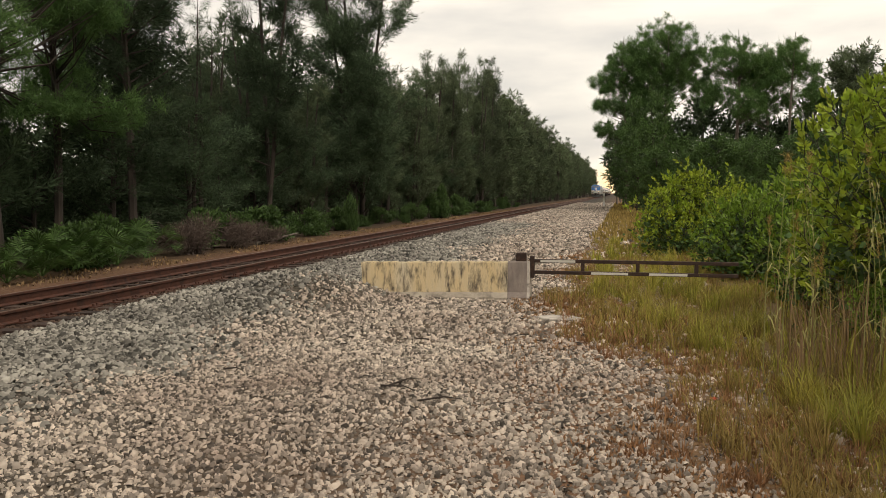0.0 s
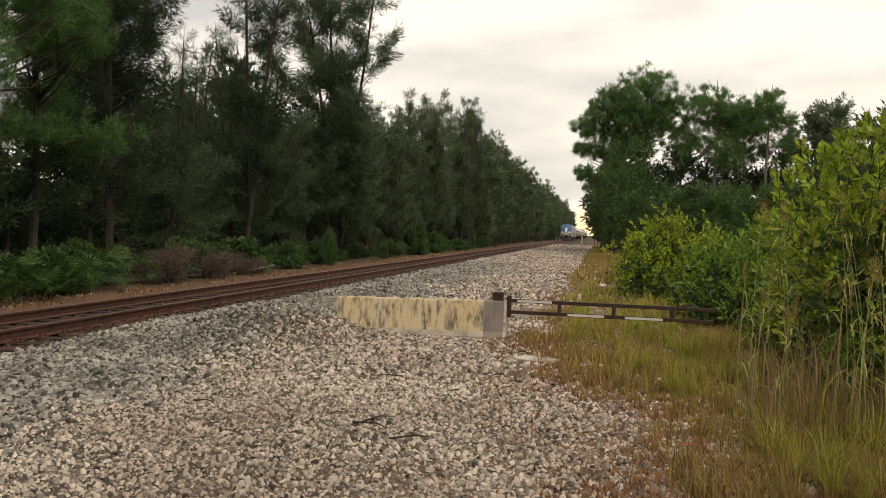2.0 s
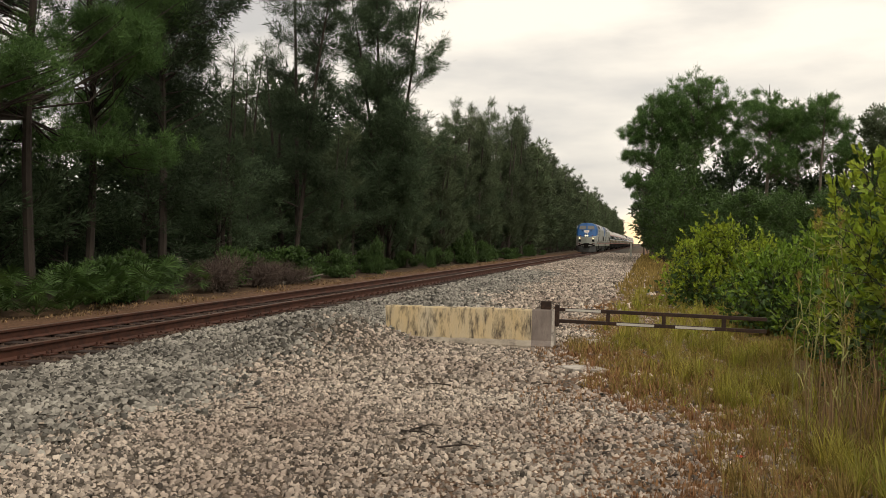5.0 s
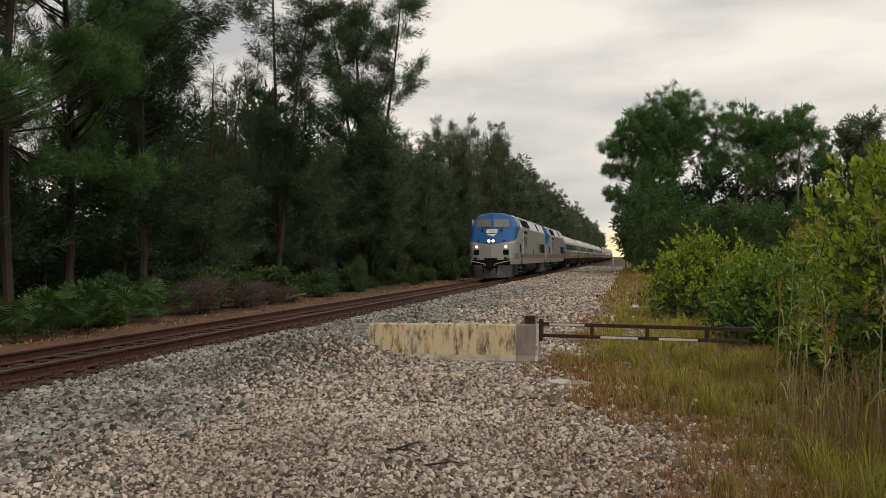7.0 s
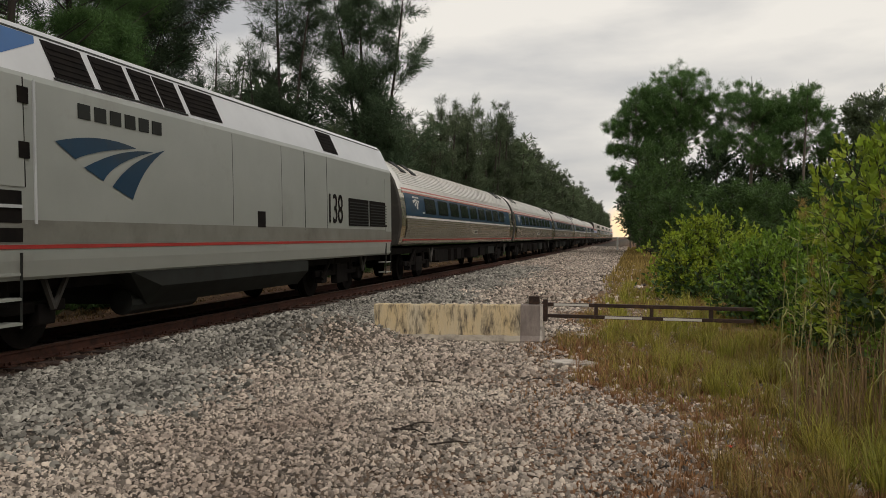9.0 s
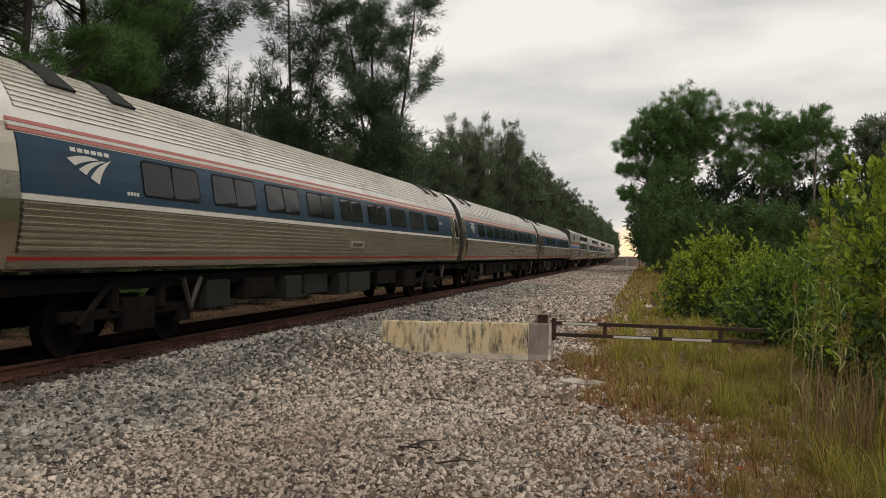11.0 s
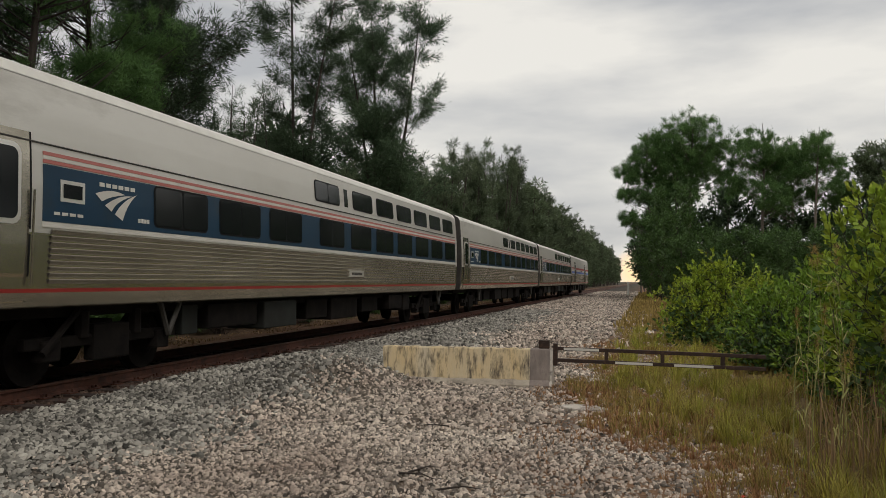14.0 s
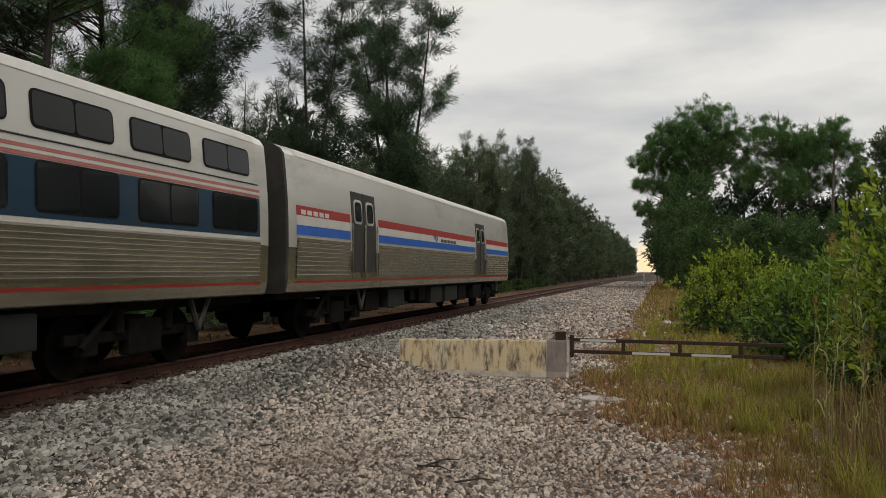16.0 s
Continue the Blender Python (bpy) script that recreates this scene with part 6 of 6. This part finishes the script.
    for i in range(3):
        z = 3.14
        x = -0.13 + 0.13 * i
        a = [bm.verts.new((xx, nose(zz) - 0.036, zz)) for xx, zz in ((x - 0.035, z - 0.07), (x + 0.035, z - 0.07), (x + 0.035, z + 0.07), (x - 0.035, z + 0.07))]
        bm.faces.new(a)
    part("number_bars", bm, SILVER, board)
    for k in range(3):
        bm = bmesh.new()
        pts = [(-0.34 + 0.20 * k, 2.94 - 0.03 * k), (0.36, 2.96), (0.36 - 0.08 * k, 2.92 - 0.02 * k), (-0.16 + 0.15 * k, 2.86 - 0.05 * k)]
        bm.faces.new([bm.verts.new((x, nose(z) - 0.012 - 0.002 * k, z)) for x, z in pts])
        part("emblem_band", bm, WHITE, loco)
    # front sill, pilot and coupler
    bm = bmesh.new()
    box(bm, -1.22, 1.22, 0.62, 0.9, 1.345, 1.385)
    part("front_red_stripe", bm, RED, loco)
    bm = bmesh.new()
    box(bm, -1.24, 1.24, 0.49, 0.72, 0.98, 1.28)
    box(bm, -0.42, 0.42, 0.25, 0.9, 0.75, 1.40, 0.03)
    box(bm, -0.16, 0.16, -0.25, 0.6, 0.72, 1.02, 0.04)
    tube(bm, (-0.5, 0.2, 1.0), (-0.42, 0.15, 0.45), 0.035, 0.035, 6)
    tube(bm, (0.5, 0.2, 1.0), (0.42, 0.15, 0.45), 0.035, 0.035, 6)
    part("coupler", bm, BLACK, loco)
    rings = []
    for z, k in ((0.12, 1.30), (0.2, 1.36), (0.95, 1.44)):
        pts = [(k, 1.6), (k * 0.95, 0.85), (k * 0.76, 0.45), (0.45, 0.32 - 0.1 * (z < 0.5)), (-0.45, 0.32 - 0.1 * (z < 0.5)), (-k * 0.76, 0.45), (-k * 0.95, 0.85), (-k, 1.6)]
        rings.append([(x, y, z) for x, y in pts])
    part("pilot", loft(bmesh.new(), rings), PILOT, loco, "grey snow plough")
    for s in (1, -1):
        bm = bmesh.new()
        box(bm, s * 1.38, s * 1.46, 1.0, 2.7, 0.30, 0.98)
        part("cab_skirt", bm, GRIME, loco, "dark grey cab skirt")
    # sides
    on_side("red_stripe", P42, 0.9, L - 0.5, 1.345, 1.395, RED, loco, "", 0.008, 1)
    # the shade along the sill is part of this band's darker colour
    on_side("sill_band", P42, 1.0, L - 0.5, 1.405, 1.70, SILVER_SHADED, loco, "", 0.004, 1)
    bm = bmesh.new()
    rings = [[(s0, y, z) for s0, z in ((1.47, 1.0), (1.47, 0.72), (1.2, 0.42), (-1.2, 0.42), (-1.47, 0.72), (-1.47, 1.0))] for y in (7.6, 13.7)]
    rings[0] = [(x, y - (0.9 if z > 0.9 else 0), z) for x, y, z in rings[0]]
    loft(bm, rings)
    part("fuel_tank", bm, GRIME, loco, "dark grey fuel tank")
    for k, (y0, y1) in enumerate(((5.15, 5.95), (6.12, 6.92), (7.05, 7.68), (7.74, 8.38), (8.55, 9.66), (14.75, 15.75))):
        w = on_side("vent", P42, y0, y1, 3.56, 4.07, BLACK, loco, "black louvred vent", 0.012, 1)
        for i in range(5):
            on_side("slat", P42, y0 + 0.04, y1 - 0.04, 3.62 + 0.085 * i, 3.65 + 0.085 * i, BLACK, w, "", 0.024, 1)
    for y0, y1 in ((16.3, 17.95), (18.05, 19.7)):
        w = on_side("grille", P42, y0, y1, 1.78, 2.50, BLACK, loco, "black louvred grille", 0.012, 1)
        for i in range(8):
            on_side("slat", P42, y0 + 0.05, y1 - 0.05, 1.82 + 0.08 * i, 1.845 + 0.08 * i, GRIME, w, "", 0.02, 1)
    w = on_side("grille", P42, 3.05, 3.62, 1.76, 2.30, BLACK, loco, "black louvred grille", 0.012, 1)
    for i in range(5):
        on_side("slat", P42, 3.1, 3.57, 1.82 + 0.08 * i, 1.795 + 0.08 * i, GRIME, w, "", 0.02, 1)
    on_side("hatch", P42, 10.93, 11.27, 1.68, 2.0, BLACK, loco, "small dark hatch", 0.010, 1)
    d = on_side("cab_door", P42, 3.85, 4.45, 2.1, 3.44, SILVER, loco, "", 0.014, 2)
    for z in (2.45, 3.12):
        on_side("door_hinge", P42, 4.36, 4.54, z, z + 0.2, BLACK, loco, "", 0.022, 1)
    on_side("door_gap", P42, 3.81, 3.85, 2.1, 3.44, BLACK, loco, "", 0.008, 1)
    on_side("door_gap", P42, 4.45, 4.48, 2.1, 3.44, BLACK, loco, "", 0.008, 1)
    on_side("step_plate", P42, 3.93, 4.39, 1.84, 1.88, SILVER_LIGHT, loco, "", 0.03, 1)
    on_side("lower_step_recess", P42, 3.95, 4.42, 1.43, 1.6, BLACK, loco, "dark step recess", 0.010, 1)
    on_side("sand_filler", P42, 2.35, 2.42, 2.32, 2.42, BLACK, loco, "", 0.03, 1)
    on_side("sand_filler", P42, 3.6, 3.68, 2.26, 2.36, BLACK, loco, "", 0.03, 1)
    on_side("vent_sill", P42, 5.1, 8.42, 3.525, 3.55, GRIME, loco, "", 0.02, 1)
    on_side("access_plate", P42, 2.86, 3.16, 1.40, 1.68, SILVER_LIGHT, loco, "pale square plate", 0.012, 1)
    for y in (2.2, 9.9, 12.1):
        on_side("panel_line", P42, y, y + 0.012, 1.72, 3.4, GRIME, loco, "", 0.002, 2)
    on_side("step_recess", P42, 3.92, 4.4, 1.66, 2.05, BLACK, loco, "dark step recess", 0.010, 1)
    for s in (1, -1):
        for y in (3.74, 4.58):
            bm = bmesh.new()
            tube(bm, (s * 1.61, y, 1.65), (s * 1.60, y, 3.42), 0.02, 0.02, 6)
            part("handrail", bm, SILVER_LIGHT, loco)
        for ya in (3.9, L - 1.05):
            for z in (0.42, 0.72, 1.02):
                bm = bmesh.new()
                box(bm, s * 1.30, s * 1.54, ya, ya + 0.5, z, z + 0.035)
                part("step", bm, SILVER, loco)
            for dy in (0, 0.5):
                bm = bmesh.new()
                tube(bm, (s * 1.52, ya + dy, 0.38), (s * 1.54, ya + dy, 1.3), 0.018, 0.018, 5)
                part("step_rail", bm, GRIME, loco)
    on_side("rear_door", P42, L - 1.15, L - 0.55, 1.65, 3.2, SILVER, loco, "", 0.012, 2)
    on_side("panel_line", P42, 13.35, 13.38, 1.65, 3.42, GRIME, loco, "", 0.003, 2)
    on_side("panel_line", P42, 14.75, 14.77, 1.65, 3.42, GRIME, loco, "", 0.003, 2)
    on_side("roof_edge_line", P42, 2.6, L - 0.6, 4.10, 4.14, GRIME, loco, "", 0.004, 1)
    swoosh(P42, 5.02, 2.86, 2.6, 0.82, NAVY, loco, 0.010)
    bars(P42, 5.5, 7.62, 3.08, 3.28, 6, GRIME, loco)
    digits(number, P42, 14.72, 1.84, 0.82, BLACK, loco)
    bogie(loco, 3.9, 2, 2.75, 0.51)
    bogie(loco, L - 3.9, 2, 2.75, 0.51)
    bm = bmesh.new()
    box(bm, -1.2, 1.2, 1.0, L - 0.6, 0.80, 1.0)
    part("underframe", bm, BLACK, loco)
    bm = bmesh.new()
    tube(bm, (1.0, 7.2, 0.48), (1.0, 9.2, 0.48), 0.2, 0.2, 14)
    part("air_tank", bm, GRIME, loco)
    bm = bmesh.new()
    box(bm, -0.65, 0.65, L - 0.45, L + 0.15, 1.1, 3.2, 0.05)
    part("diaphragm", bm, RUBBER, loco)
    return loco


def build_train():
    """Each vehicle with the distance of its front end behind the train's nose."""
    train = [(locomotive("164", "silver and blue diesel locomotive with lit headlights"), 0.0),
             (locomotive("138", "second silver and blue diesel locomotive"), 21.03)]
    s = 42.06
    for i in range(4):
        train.append((amfleet(i + 1, "stainless steel fluted coach with a dark blue window band"), s))
        s += CAR
    train.append((amfleet(9, "stainless steel fluted cafe coach with few windows", True), s))
    s += CAR
    train.append((viewliner(21, "silver dining car with red, white and blue stripes", "diner"), s))
    s += CAR
    for i in range(3):
        train.append((viewliner(31 + i, "silver two-row-window sleeping car with a blue band", "sleeper"), s))
        s += CAR
    train.append((viewliner(41, "silver baggage car with red, white and blue stripes", "baggage"), s))
    return train


TRAIN = build_train()


# ---- what moves ----
def motions():
    """The whole train runs along the straight track towards and past the camera at an even speed."""
    for car, behind in TRAIN:
        rows = []
        for t in (0.0, 2.0, 4.0, 6.0, 8.0, 10.0, 12.0, 14.0, 16.0):
            rows.append((t, pose(TRACK_X, NOSE_AT_8 + behind - TRAIN_SPEED * (t - 8.0), RAIL_TOP)))
        walk(car, rows)


motions()
